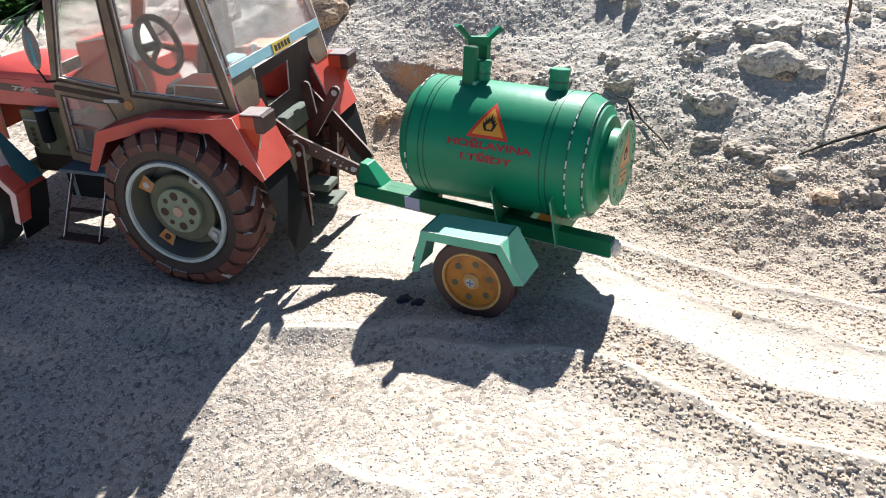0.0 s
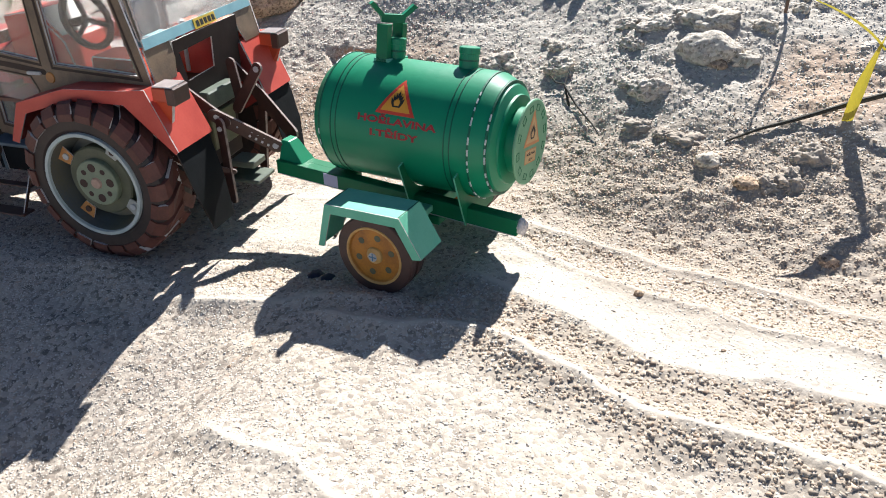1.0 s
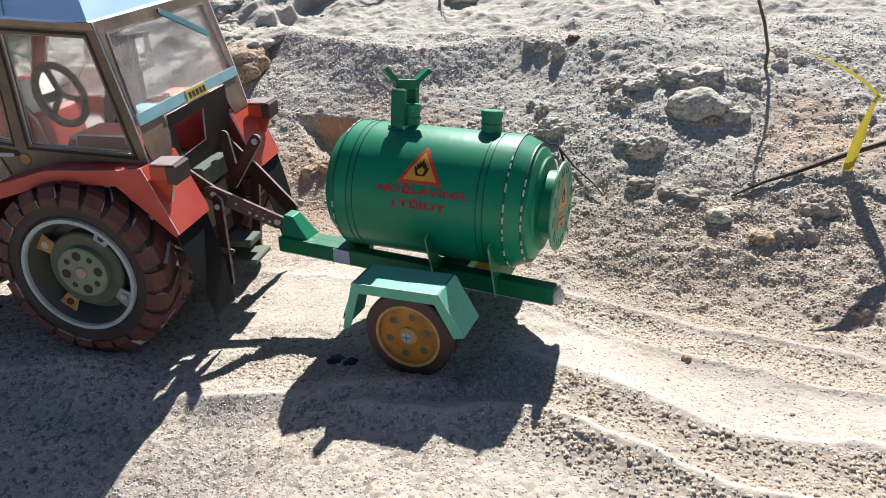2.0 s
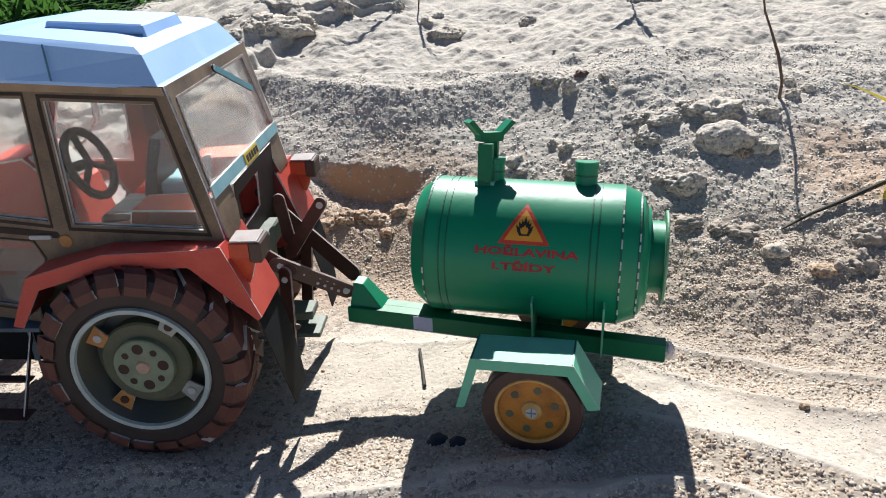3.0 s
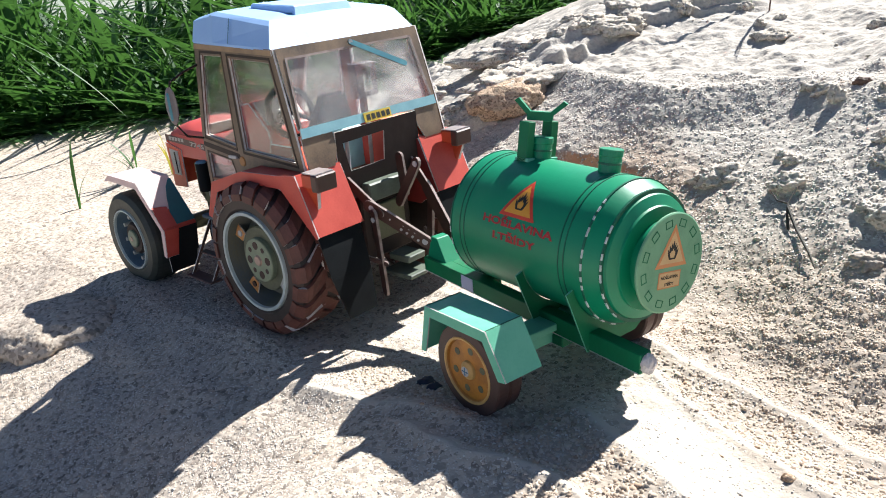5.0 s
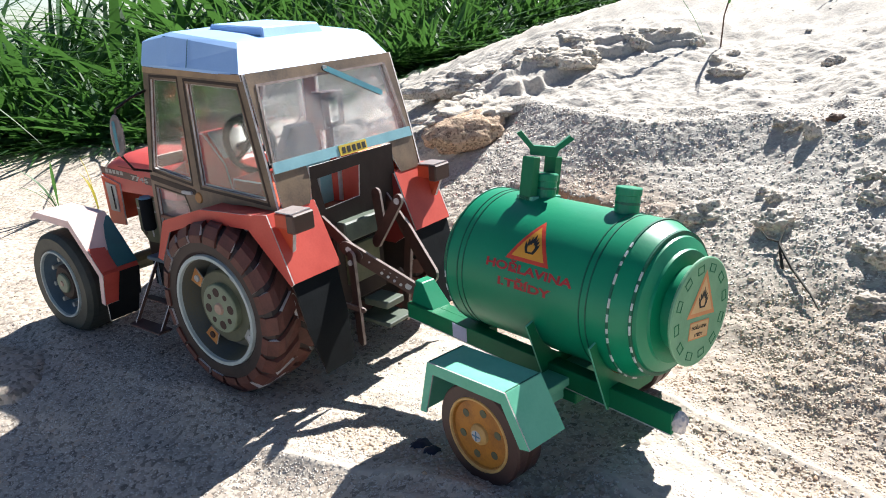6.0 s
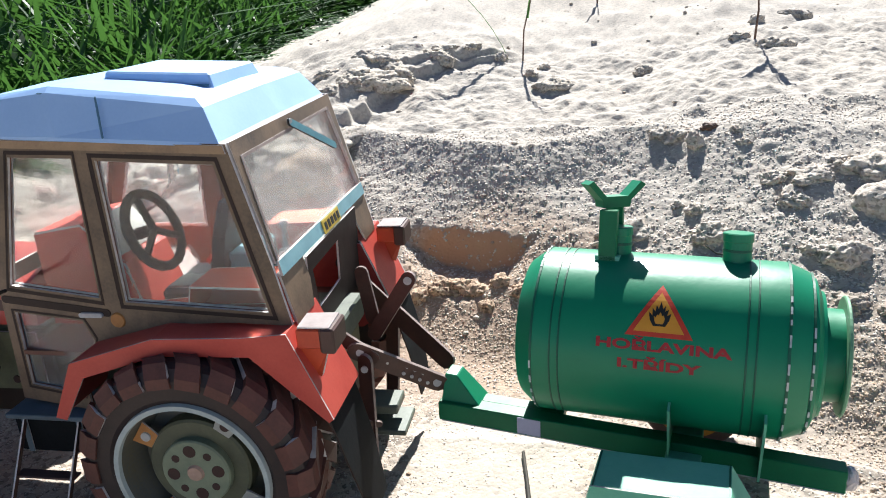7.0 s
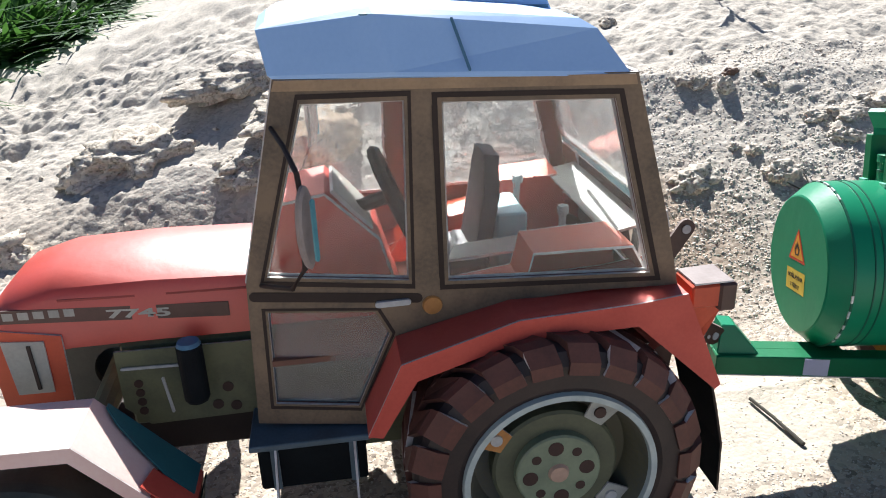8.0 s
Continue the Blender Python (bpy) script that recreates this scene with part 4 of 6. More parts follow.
def trailer_fender(y0, y1, outer):
    line = [(-13.0, 15.0), (-9.6, 28.4), (13.4, 29.2), (19.6, 18.6)]
    # Near fender in the pale green, far one in the darker beam green.
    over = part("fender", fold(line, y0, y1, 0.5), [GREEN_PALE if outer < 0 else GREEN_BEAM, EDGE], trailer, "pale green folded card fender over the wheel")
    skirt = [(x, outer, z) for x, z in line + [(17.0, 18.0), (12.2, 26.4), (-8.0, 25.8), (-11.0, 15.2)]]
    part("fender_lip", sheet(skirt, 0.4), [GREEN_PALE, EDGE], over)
    part("fold_line", bar((13.1, y0 + 0.3, 29.25), (13.1, y1 - 0.3, 29.25), 0.3, 0.12, (0, 0, 1)), [GREEN_DARK, GREEN_DARK], over)
    part("fold_line", bar((-9.3, y0 + 0.3, 28.5), (-9.3, y1 - 0.3, 28.5), 0.3, 0.12, (0, 0, 1)), [GREEN_DARK, GREEN_DARK], over)


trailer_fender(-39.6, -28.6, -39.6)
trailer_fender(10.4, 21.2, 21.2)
part("fender_bracket", box(1, 8, -29, -12, 17.5, 19.5, 0.2), GREEN_PALE, trailer)
part("fender_bracket", box(1, 8, -5.5, 11, 17.5, 19.5, 0.2), GREEN_PALE, trailer)

# ---- the tractor ----
tractor = thing("tractor", "red paper model tractor with brown cab and pale blue roof", "tractor", spot(0, -2.2, 0))


def flank_y(x):
    """Half the cab's width at x."""
    return 28.8 - 0.13 * (10 - x)


def rear_x(z):
    """The sloping rear wall of the cab."""
    return float(np.interp(z, [53, 65, 88], [21.8, 19.0, 13.0]))


def front_x(z):
    return float(np.interp(z, [29, 56, 89], [-49.7, -48.5, -40.5]))


SIDE = [(-40.5, 89), (13, 88), (19.0, 65), (21.6, 53), (8, 52.6), (-6, 51), (-25, 45), (-31, 33), (-31, 28), (-49.7, 29), (-48.5, 56)]
WINDOWS = [[(-36.9, 85), (-21.5, 85), (-22.2, 55.6), (-45.0, 57)], [(-16, 84.6), (9.8, 84.2), (16.9, 55.4), (-15.8, 55.2)],
           [(-45.6, 50.6), (-28, 50), (-25.9, 45.8), (-32, 31.9), (-46.2, 32.9)]]
for flip in (False, True):
    lay = lambda pts, inward=0.0: [(x, -(flank_y(x) - inward), z) for x, z in pts]
    wall = part("cab_side", sheet(lay(SIDE), 0.6, holes=[lay(w) for w in WINDOWS]), [FRAME, EDGE], tractor, "grey-brown card cab wall with window openings", flip=flip)
    part("cab_lining", sheet(lay(SIDE[:1] + [(12.6, 88), (18.6, 65), (21.2, 53.2)] + SIDE[4:], 0.55), 0.25, holes=[lay(w, 0.55) for w in WINDOWS]), [FRAME_IN, FRAME_IN], wall, flip=flip)
    for w in WINDOWS:
        middle = Vector((np.mean([p[0] for p in w]), np.mean([p[1] for p in w])))
        wide = [tuple(middle + (Vector(p) - middle) * 1.06) for p in w]
        pane = part("window_pane", sheet(lay(wide, 0.85), 0.12), [PANE_REAR if w is WINDOWS[2] else PANE] * 2, wall, "dusty clear film pane", flip=flip)
        pane.visible_shadow = False
        trim = sheet(lay([tuple(middle + (Vector(p) - middle) * 1.02) for p in w], 0.98), 0.2, holes=[lay([tuple(middle + (Vector(p) - middle) * 0.975) for p in w], 0.98)])
        gasket = sheet(lay([tuple(middle + (Vector(p) - middle) * 1.1) for p in w], -0.36), 0.1, holes=[lay([tuple(middle + (Vector(p) - middle) * 1.045) for p in w], -0.36)])
        part("window_print", gasket, [FRAME_DARK, FRAME_DARK], wall, flip=flip)
        part("window_edge", trim, [EDGE if w is not WINDOWS[2] else DISH, EDGE], wall, flip=flip)
    part("belt_line", bar((-47.5, -flank_y(-47.5) - 0.35, 53.6), (-21, -flank_y(-21) - 0.35, 52.4), 1.7, 0.2), [FRAME_DARK, FRAME_DARK], wall, flip=flip)
    part("b_pillar_line", bar((-17.2, -flank_y(-17) - 0.35, 84), (-17.0, -flank_y(-17) - 0.35, 56), 0.7, 0.15), [FRAME_DARK, FRAME_DARK], wall, flip=flip)
    part("door_handle", bar((-27.5, -flank_y(-27) - 0.7, 51.6), (-22.6, -flank_y(-23) - 0.7, 51.9), 1.0, 0.6), [BOLT, EDGE], wall, flip=flip)
    part("side_marker", lathe([(0, -0.35), (1.5, -0.35), (1.7, 0), (1.7, 0.3), (0, 0.3)], "y", (-18.6, -flank_y(-18.6) - 0.45, 51.0), 20), ORANGE_TAB, wall, flip=flip)
    part("gutter_strip", sheet([(-40.3, -flank_y(-40.3) - 0.45, 88.6), (12.5, -flank_y(12.5) - 0.45, 87.8), (12.9, -flank_y(12.9) - 0.45, 86.2), (-40.9, -flank_y(-40.9) - 0.45, 87.0)], 0.3), [TAN, EDGE], wall, flip=flip)

rear = lambda pts, out=0.0: [(rear_x(z) + out, y, z) for y, z in pts]
GLASS = [(-25.6, 84.6), (24.6, 84.9), (27.2, 65.2), (-27.6, 65.2)]
back_wall = part("cab_rear", sheet(rear([(-28.6, 88), (28.6, 88), (28.9, 65), (-28.9, 65)]), 0.5, holes=[rear(GLASS)]), [FRAME, EDGE], tractor, "grey-brown card rear window frame")
pane = part("rear_pane", sheet(rear([(-26.4, 85.4), (25.4, 85.6), (28.2, 64.6), (-28.4, 64.6)], -0.4), 0.12), [PANE_REAR, PANE_REAR], back_wall, "dusty clear rear window film")
pane.visible_shadow = False
part("pane_edge", sheet(rear([(-26.2, 85.2), (25.2, 85.5), (27.8, 64.8), (-28.2, 64.8)], 0.4), 0.2, holes=[rear([(-25.6, 84.6), (24.6, 84.9), (27.2, 65.2), (-27.6, 65.2)], 0.4)]), [EDGE_DIM, EDGE], back_wall)
part("teal_band", sheet(rear([(-28.6, 65.4), (28.4, 65.4), (28.6, 62.5), (-28.8, 62.5)], 0.5), 0.5), [TEAL, EDGE], back_wall, "pale teal strip")
plate = part("badge", sheet(rear([(-4.2, 65.3), (7.2, 65.3), (7.2, 62.4), (-4.2, 62.4)], 0.9), 0.25), [YELLOW, YELLOW], back_wall, "yellow badge with dark bars")
for k in range(5):
    part("badge_bar", sheet(rear([(-3.2 + 2.1 * k, 64.7), (-1.8 + 2.1 * k, 64.7), (-1.8 + 2.1 * k, 63.0), (-3.2 + 2.1 * k, 63.0)], 1.07), 0.08), [PRINT, PRINT], plate)
for a, b in ((-28.9, -17.2), (18.0, 28.9)):
    inner = (a + 2.6, b - 2.2) if a < 0 else (a + 2.2, b - 2.6)
    corner = [(a, 62.8), (b, 62.8), (b, 57.5), (inner[1], 52.6), (a, 52.6)] if a < 0 else [(a, 62.8), (b, 62.8), (b, 52.6), (inner[0], 52.6), (a, 57.5)]
    part("rear_corner", sheet(rear(corner), 0.5), [FRAME, EDGE], back_wall)
arch = part("rear_arch", sheet([(20.4, y, z) for y, z in ((-17, 62), (18, 62), (18.5, 40), (-17.5, 40))], 0.5, holes=[[(20.4, y, z) for y, z in ((-14.5, 58.2), (3.0, 58.6), (2.0, 49.4), (-12.5, 49.0))]]),
            [FRAME_DARK, EDGE], tractor, "dark brown rear bulkhead with a window")
wiper = part("wiper", bar((rear_x(86.5) + 1.0, -1.2, 86.6), (rear_x(77.2) + 1.0, 19.0, 77.2), 1.7, 0.5, (1, 0, 0.2)), [TEAL_WIPER, PRINT], tractor, "pale teal wiper arm")
part("wiper_pivot", lathe([(0, 1.3), (0.8, 1.3), (0.8, 0.6), (0, 0.6)], "x", (rear_x(86.5), -1.2, 86.6), 16), BOLT, wiper)
fronted = lambda pts: [(front_x(z), y, z) for y, z in pts]
wind = part("cab_front", sheet(fronted([(-22.2, 89), (22.2, 89), (21.2, 56), (-21.2, 56)]), 0.5, holes=[fronted([(-19.4, 85.6), (19.4, 85.6), (18.6, 60), (-18.6, 60)])]), [FRAME_IN, EDGE], tractor, "brown card windscreen frame")
pane = part("windscreen", sheet(fronted([(-20.2, 86.4), (20.2, 86.4), (19.4, 59.2), (-19.4, 59.2)]), 0.12), [PANE, PANE], wind)
pane.visible_shadow = False

# the roof: a folded card box, its rim leaning out, with a hatch
roof = bmesh.new()


def roof_ring(front, rear_end, fw, rw, z_front, z_mid, z_rear):
    pts = [(front, -fw, z_front), ((front + rear_end) * 0.5 - 8, -(fw + rw) / 2 - 0.4, z_mid), (rear_end, -rw, z_rear), (rear_end + 0.4, 0, z_rear + 0.3), (rear_end, rw, z_rear), ((front + rear_end) * 0.5 - 8, (fw + rw) / 2 + 0.4, z_mid), (front, fw, z_front), (front - 0.8, 0, z_front + 0.3)]
    return [roof.verts.new(p) for p in pts]


rings = [roof_ring(-38.5, 11.0, 20, 27, 87.6, 88.0, 87.2), roof_ring(-40.6, 12.6, 22.6, 29.3, 88.8, 88.7, 87.4), roof_ring(-41.2, 11.6, 22.5, 29.1, 89.3, 89.4, 88.2), roof_ring(-42.4, 7.8, 20.0, 25.4, 95.6, 97.4, 94.0),
         roof_ring(-41.0, 5.6, 18.4, 23.4, 96.6, 98.4, 95.4), roof_ring(-24.0, -6.0, 8, 9, 98.2, 98.9, 97.8)]
for p, q in zip(rings, rings[1:]):
    for k in range(8):
        roof.faces.new((p[k], p[(k + 1) % 8], q[(k + 1) % 8], q[k]))
roof.faces.new(rings[0]), roof.faces.new(rings[-1])
bmesh.ops.recalc_face_normals(roof, faces=roof.faces)
roof = part("roof", roof, WHITE, tractor, "pale blue and white folded card roof")
part("roof_crease", bar((-12.0, -27.6, 89.4), (-14.0, -24.4, 96.3), 0.45, 0.12, (0, 1, 0.3)), [BLUE_LINE, BLUE_LINE], roof)
part("roof_spot", lathe([(0, 0.1), (0.7, 0.1), (0.7, -0.1), (0, -0.1)], "z", (-26.6, -22.6, 97.3), 12), BLUE_LINE, roof)
hatch = box(-20, 4.4, -13.2, 10.2, 95.5, 99.2)
for v in hatch.verts:
    if v.co.z > 98:
        v.co.x += 1.0 if v.co.x < -10 else -1.2
        v.co.y += 1.0 if v.co.y < 0 else -1.0
        v.co.z += 0.6 if v.co.x < -10 else -0.6
bmesh.ops.bevel(hatch, geom=list(hatch.edges), offset=0.35, segments=1, affect="EDGES")
hatch = part("roof_hatch", hatch, WHITE, tractor, "pale blue card roof hatch")
part("hatch_groove", sheet([(-19.4, -13.45, 96.8), (3.6, -13.4, 96.2), (3.6, -13.4, 96.7), (-19.4, -13.45, 97.3)], 0.12), [BLUE_LINE, BLUE_LINE], hatch)

# rear fenders, lamps, mudflaps
OVER = [(-31.0, 33.0), (-25.0, 45.6), (-6.0, 51.4), (13.0, 52.2), (21.6, 53.2), (29.0, 35.4)]
UNDER = [(28.0, 34.6), (13.6, 48.2), (-5.6, 47.8), (-22.6, 42.4), (-28.6, 32.4)]
for flip in (False, True):
    fender = part("rear_fender", fold(OVER, -34.4, [-25.5, -25.0, -27.0, -28.0, -17.4, -17.0], 0.5), [RED, EDGE], tractor, "red folded card fender", flip=flip)
    part("fender_side", sheet([(x, -34.5, z) for x, z in OVER + UNDER], 0.45), [RED, EDGE], fender, flip=flip)
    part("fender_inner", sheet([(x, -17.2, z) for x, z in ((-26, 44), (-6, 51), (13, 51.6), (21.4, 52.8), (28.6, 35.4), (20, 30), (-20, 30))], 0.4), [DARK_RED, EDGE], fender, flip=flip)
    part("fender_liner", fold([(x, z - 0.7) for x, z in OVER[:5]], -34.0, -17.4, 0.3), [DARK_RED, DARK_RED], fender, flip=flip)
    lamp = part("rear_lamp", box(23.0, 28.6, -33.4, -26.6, 49.6, 53.6, 0.3), ORANGE, tractor, "orange-red lamp block with a brown lens", flip=flip)
    part("lamp_lens", box(27.6, 30.6, -33.8, -26.2, 48.8, 53.9, 0.4), STRIPE, lamp, "dark brown lens box", flip=flip)
    part("lamp_top", sheet([(23.4, -33.2, 53.9), (29.8, -33.5, 54.1), (29.6, -26.6, 54.1), (23.2, -26.8, 53.9)], 0.3), [MIRROR_BACK, EDGE], lamp, "greyish card lamp top", flip=flip)
    part("lamp_bracket", sheet([(22.8, -32, 50), (28.8, -32, 49.4), (26.6, -31, 43.0), (25.4, -30.6, 43.4)], 1.2), [ORANGE, EDGE], lamp, flip=flip)
    part("mudflap", fold([(27.6, 36.5), (29.4, 30), (31.4, 22), (33.6, 9.0)], [-34.2, -34, -33.6, -30.6], [-17.6, -18, -18.4, -19.6], 0.4), [BLACK, FRAME_DARK], tractor, "black card mudflap", flip=flip)


def rear_wheel(flip):
    c, face = (0, 0, 23.7), -39.6
    tyre = part("rear_wheel", lathe([(16.0, face + 1.0), (17.5, face + 0.1), (21.5, face), (23.6, face + 1.2), (24.2, face + 3), (24.2, face + 14.5), (23.2, face + 16.2), (20, face + 17), (8, face + 17), (8, face + 16), (15.6, face + 14)], "y", c, 64),
                TYRE, tractor, "dark brown paper tyre with glued-on lugs", smooth=False, flip=flip)
    n = 22
    for k in range(n):
        for row in (0, 1):
            a = 2 * math.pi * (k + 0.5 * row) / n
            lug = bmesh.new()
            w, slant = 0.108, 0.16
            stations = [(20.3, -0.2, 0.0), (22.4, 0.0, 0.0), (25.0, 1.4, 0.02), (25.4, 3.2, 0.06), (25.4, 8.9, slant * 1.55)] if row == 0 else [(25.4, 8.1, slant * 1.55), (25.4, 13.8, 0.06), (25.0, 15.6, 0.02), (22.4, 17.1, 0.0), (20.3, 17.3, 0)]
            rows = []
            for r, d, turn in stations:
                deep = 1.5 if 1 < d < 16 else 0.0
                side = -0.0 if 1 < d < 16 else (0.7 if d < 8 else -0.7)
                ring = []
                for rr, dd, ww in ((r, d, -w), (r, d, w), (r - deep, d + side, w), (r - deep, d + side, -w)):
                    b = a + turn + ww * (23 / max(rr, 18))
                    ring.append(lug.verts.new((c[0] + rr * math.cos(b), face + dd - (0.35 if d < 1 else (-0.35 if d > 16.5 else 0)), c[2] + rr * math.sin(b))))
                rows.append(ring)
            for p, q in zip(rows, rows[1:]):
                for m in range(4):
                    lug.faces.new((p[m], p[(m + 1) % 4], q[(m + 1) % 4], q[m])).material_index = 1 if m in (1, 3) and rng.random() < 0.3 else 0
            lug.faces.new(rows[0]).material_index = 1 if rng.random() < 0.35 else 0
            lug.faces.new(rows[-1])
            bmesh.ops.recalc_face_normals(lug, faces=lug.faces)
            part("lug", lug, [LUG, EDGE], tyre, flip=flip)
    part("rim_ring", lathe([(15.2, face + 0.6), (15.4, face - 0.3), (16.4, face - 0.3), (16.6, face + 0.7)], "y", c, 64, closed=True), RIM, tyre, "pale rim ring", flip=flip)
    part("dish", lathe([(15.3, face + 0.4), (14.6, face + 3.5), (13.4, face + 7.2), (0, face + 7.4)], "y", c, 64), DISH_REAR, tyre, "olive and blue-grey dished wheel", smooth=False, flip=flip)
    drum = part("drum", lathe([(0, face + 3.6), (10.4, face + 3.6), (10.9, face + 4.0), (10.9, face + 7.3), (0, face + 7.3)], "y", c, 48), OLIVE, tyre, "olive hub drum", flip=flip)
    disc = part("hub_disc", lathe([(0, face + 1.8), (7.0, face + 1.8), (7.3, face + 2.1), (7.3, face + 3.7), (0, face + 3.7)], "y", c, 40), HUB, tyre, "pale green hub disc with holes", flip=flip)
    for k in range(8):
        a = 2 * math.pi * (k + 0.15) / 8
        r = 1.35 if k % 2 == 0 else 0.85
        part("hub_hole", lathe([(0, face + 1.72), (r, face + 1.72), (r, face + 1.95), (0, face + 1.95)], "y", (4.9 * math.cos(a), 0, 23.7 + 4.9 * math.sin(a)), 16), HOLE, tyre, flip=flip)
    part("hub_cap", lathe([(0, face + 1.2), (1.5, face + 1.2), (1.9, face + 1.9), (0, face + 1.9)], "y", c, 20), PINK, tyre, flip=flip)
    for k, a in enumerate((0.95, 2.55, 4.1, 5.65)):
        u, v = Vector((math.cos(a), math.sin(a))), Vector((-math.sin(a), math.cos(a)))
        place = lambda p, q, y: (p * u.x + q * v.x, y, 23.7 + p * u.y + q * v.y)
        part("wheel_tab", sheet([place(14.4, -2.6, face + 3.4), place(14.4, 2.6, face + 3.4), place(10.4, 1.8, face + 3.5), place(10.4, -1.8, face + 3.5)], 0.4), [ORANGE_TAB if k in (1, 2) else GREY_PANEL, EDGE], tyre, flip=flip)
        part("tab_bolt", lathe([(0, face + 2.9), (1.0, face + 2.9), (1.1, face + 3.4), (0, face + 3.4)], "y", place(12.4, 0, 0), 14), HOLE if k % 2 == 0 else BOLT, tyre, flip=flip)


def front_wheel(flip):
    c, face = (-86.4, 0, 15.6), -40.0
    tyre = part("front_wheel", lathe([(11.8, face + 0.8), (13, face + 0.1), (16.6, face), (18.2, face + 1.4), (18.6, face + 3), (18.6, face + 10.5), (18, face + 12), (16, face + 12.6), (6, face + 12.6), (6, face + 11), (11.5, face + 9)], "y", c, 56),
                FRONT_TYRE, tractor, "olive-black paper front tyre", flip=flip)
    part("rim_ring", lathe([(11.3, face + 0.6), (11.5, face - 0.25), (12.1, face - 0.25), (12.3, face + 0.7)], "y", c, 56, closed=True), RIM, tyre, flip=flip)
    part("dish", lathe([(11.4, face + 0.4), (10.6, face + 3.0), (9.6, face + 5.6), (0, face + 5.8)], "y", c, 56), DISH, tyre, flip=flip)
    part("drum", lathe([(0, face + 1.9), (5.6, face + 1.9), (6.4, face + 2.6), (6.4, face + 5.6), (0, face + 5.6)], "y", c, 40), FRAME_DARK, tyre, flip=flip)
    part("hub_disc", lathe([(0, face + 0.9), (3.2, face + 0.9), (3.6, face + 1.3), (3.6, face + 2.0), (0, face + 2.0)], "y", c, 32), HUB, tyre, flip=flip)
    part("hub_cap", lathe([(0, face + 0.6), (0.9, face + 0.6), (1.1, face + 1.0), (0, face + 1.0)], "y", c, 16), PINK, tyre, flip=flip)
    for k in range(8):
        a = 2 * math.pi * (k + 0.3) / 8
        part("wheel_bolt", lathe([(0, face + 2.2), (0.8, face + 2.2), (0.9, face + 5.4), (0, face + 5.4)], "y", (-86.4 + 8.3 * math.cos(a), 0, 15.6 + 8.3 * math.sin(a)), 12), GREY_PANEL, tyre, flip=flip)


for flip in (False, True):
    rear_wheel(flip)
    front_wheel(flip)
    line = [(-101, 37.4), (-96.5, 40.2), (-74.5, 39.8), (-59.6, 23.0), (-61.8, 12.0)]
    # The pale pink holds the overexposed sun glare on the card as colour.
    fender = part("front_fender", fold(line[:4], -38.0, -25.0, 0.5), [PINK_GLARE, EDGE], tractor, "pale pink and red folded card front fender, sun glare in its colour", flip=flip)
    part("fender_end", fold([(-65.0, 29.2), line[3], line[4]], -38.05, -25.0, 0.62), [RED, EDGE], fender, flip=flip)
    teal = sheet([(-72.8, -26.2, 38.3), (-72.8, -25.1, 38.3), (-60.2, -25.1, 24.1), (-60.2, -32.5, 24.1), (-64, -32.4, 28.3), (-68, -30.4, 32.9), (-71, -28.4, 36.2)], 0.3)
    bmesh.ops.translate(teal, verts=teal.verts, vec=(0.3, 0, 0.3))
    part("fender_patch", teal, [TEAL_DARK, TEAL_DARK], fender, "teal printed patch", flip=flip)
    low_red = sheet([(-66.4, -37.9, 30.9), (-65.6, -32.5, 30.1), (-60.0, -32.6, 23.8), (-60.0, -37.9, 23.8)], 0.2)
    bmesh.ops.translate(low_red, verts=low_red.verts, vec=(0.25, 0, 0.25))
    part("fender_patch", low_red, [RED, RED], fender, "red lower part of the card", flip=flip)
    part("fender_patch", sheet([(-59.2, -32.4, 22.8), (-59.2, -25.1, 22.8), (-61.4, -25.1, 12.2), (-61.4, -33.5, 12.2)], 0.2), [BLACK, BLACK], fender, "black lower corner", flip=flip)
    part("fender_side", sheet([(x, -38.1, z) for x, z in line + [(-63.6, 12.6), (-62.0, 22.6), (-75.4, 37.2), (-96.3, 37.8)]], 0.4), [PINK_GLARE, EDGE], fender, flip=flip)
    part("fender_flap", sheet([(-61.8, -37.5, 12.2), (-61.8, -25.5, 12.2), (-63.6, -26, 5.5), (-63.6, -36.5, 5.5)], 0.4), [BLACK, EDGE], fender, flip=flip)
part("front_axle", tube([(-86.4, -30, 15.6), (-86.4, -12, 14.6), (-86.4, 12, 14.6), (-86.4, 30, 15.6)], 3.2, 12), ENGINE, tractor, "olive front axle")
part("rear_axle", tube([(0, -30, 23.5), (0, 30, 23.5)], 6.0, 16), ENGINE, tractor, "olive rear axle")

# bonnet, nose and engine
hood = bmesh.new()
HOOD = [(-47.6, 14.0, 56.6, 43.6), (-66, 13.8, 57.2, 43.6), (-82, 13.2, 56.8, 43.2), (-90, 12.8, 54.6, 41.6), (-94.2, 12.4, 50.4, 42.0)]
rows = []
for x, w, top_z, low_z in HOOD:
    rows.append([hood.verts.new((x, y, z)) for y, z in ((-w, low_z), (-w, top_z - 4.2), (-w + 0.9, top_z - 2.6), (-w * 0.55, top_z - 0.5), (0, top_z), (w * 0.55, top_z - 0.5), (w - 0.9, top_z - 2.6), (w, top_z - 4.2), (w, low_z))])
for p, q in zip(rows, rows[1:]):
    for k in range(8):
        hood.faces.new((p[k], p[k + 1], q[k + 1], q[k]))
hood.faces.new(rows[-1]), hood.faces.new(rows[0])
bmesh.ops.recalc_face_normals(hood, faces=hood.faces)
hood = part("bonnet", hood, RED_GLOSS, tractor, "red card bonnet with a dark stripe", smooth=True)
hood.data.set_sharp_from_angle(angle=radians(38))
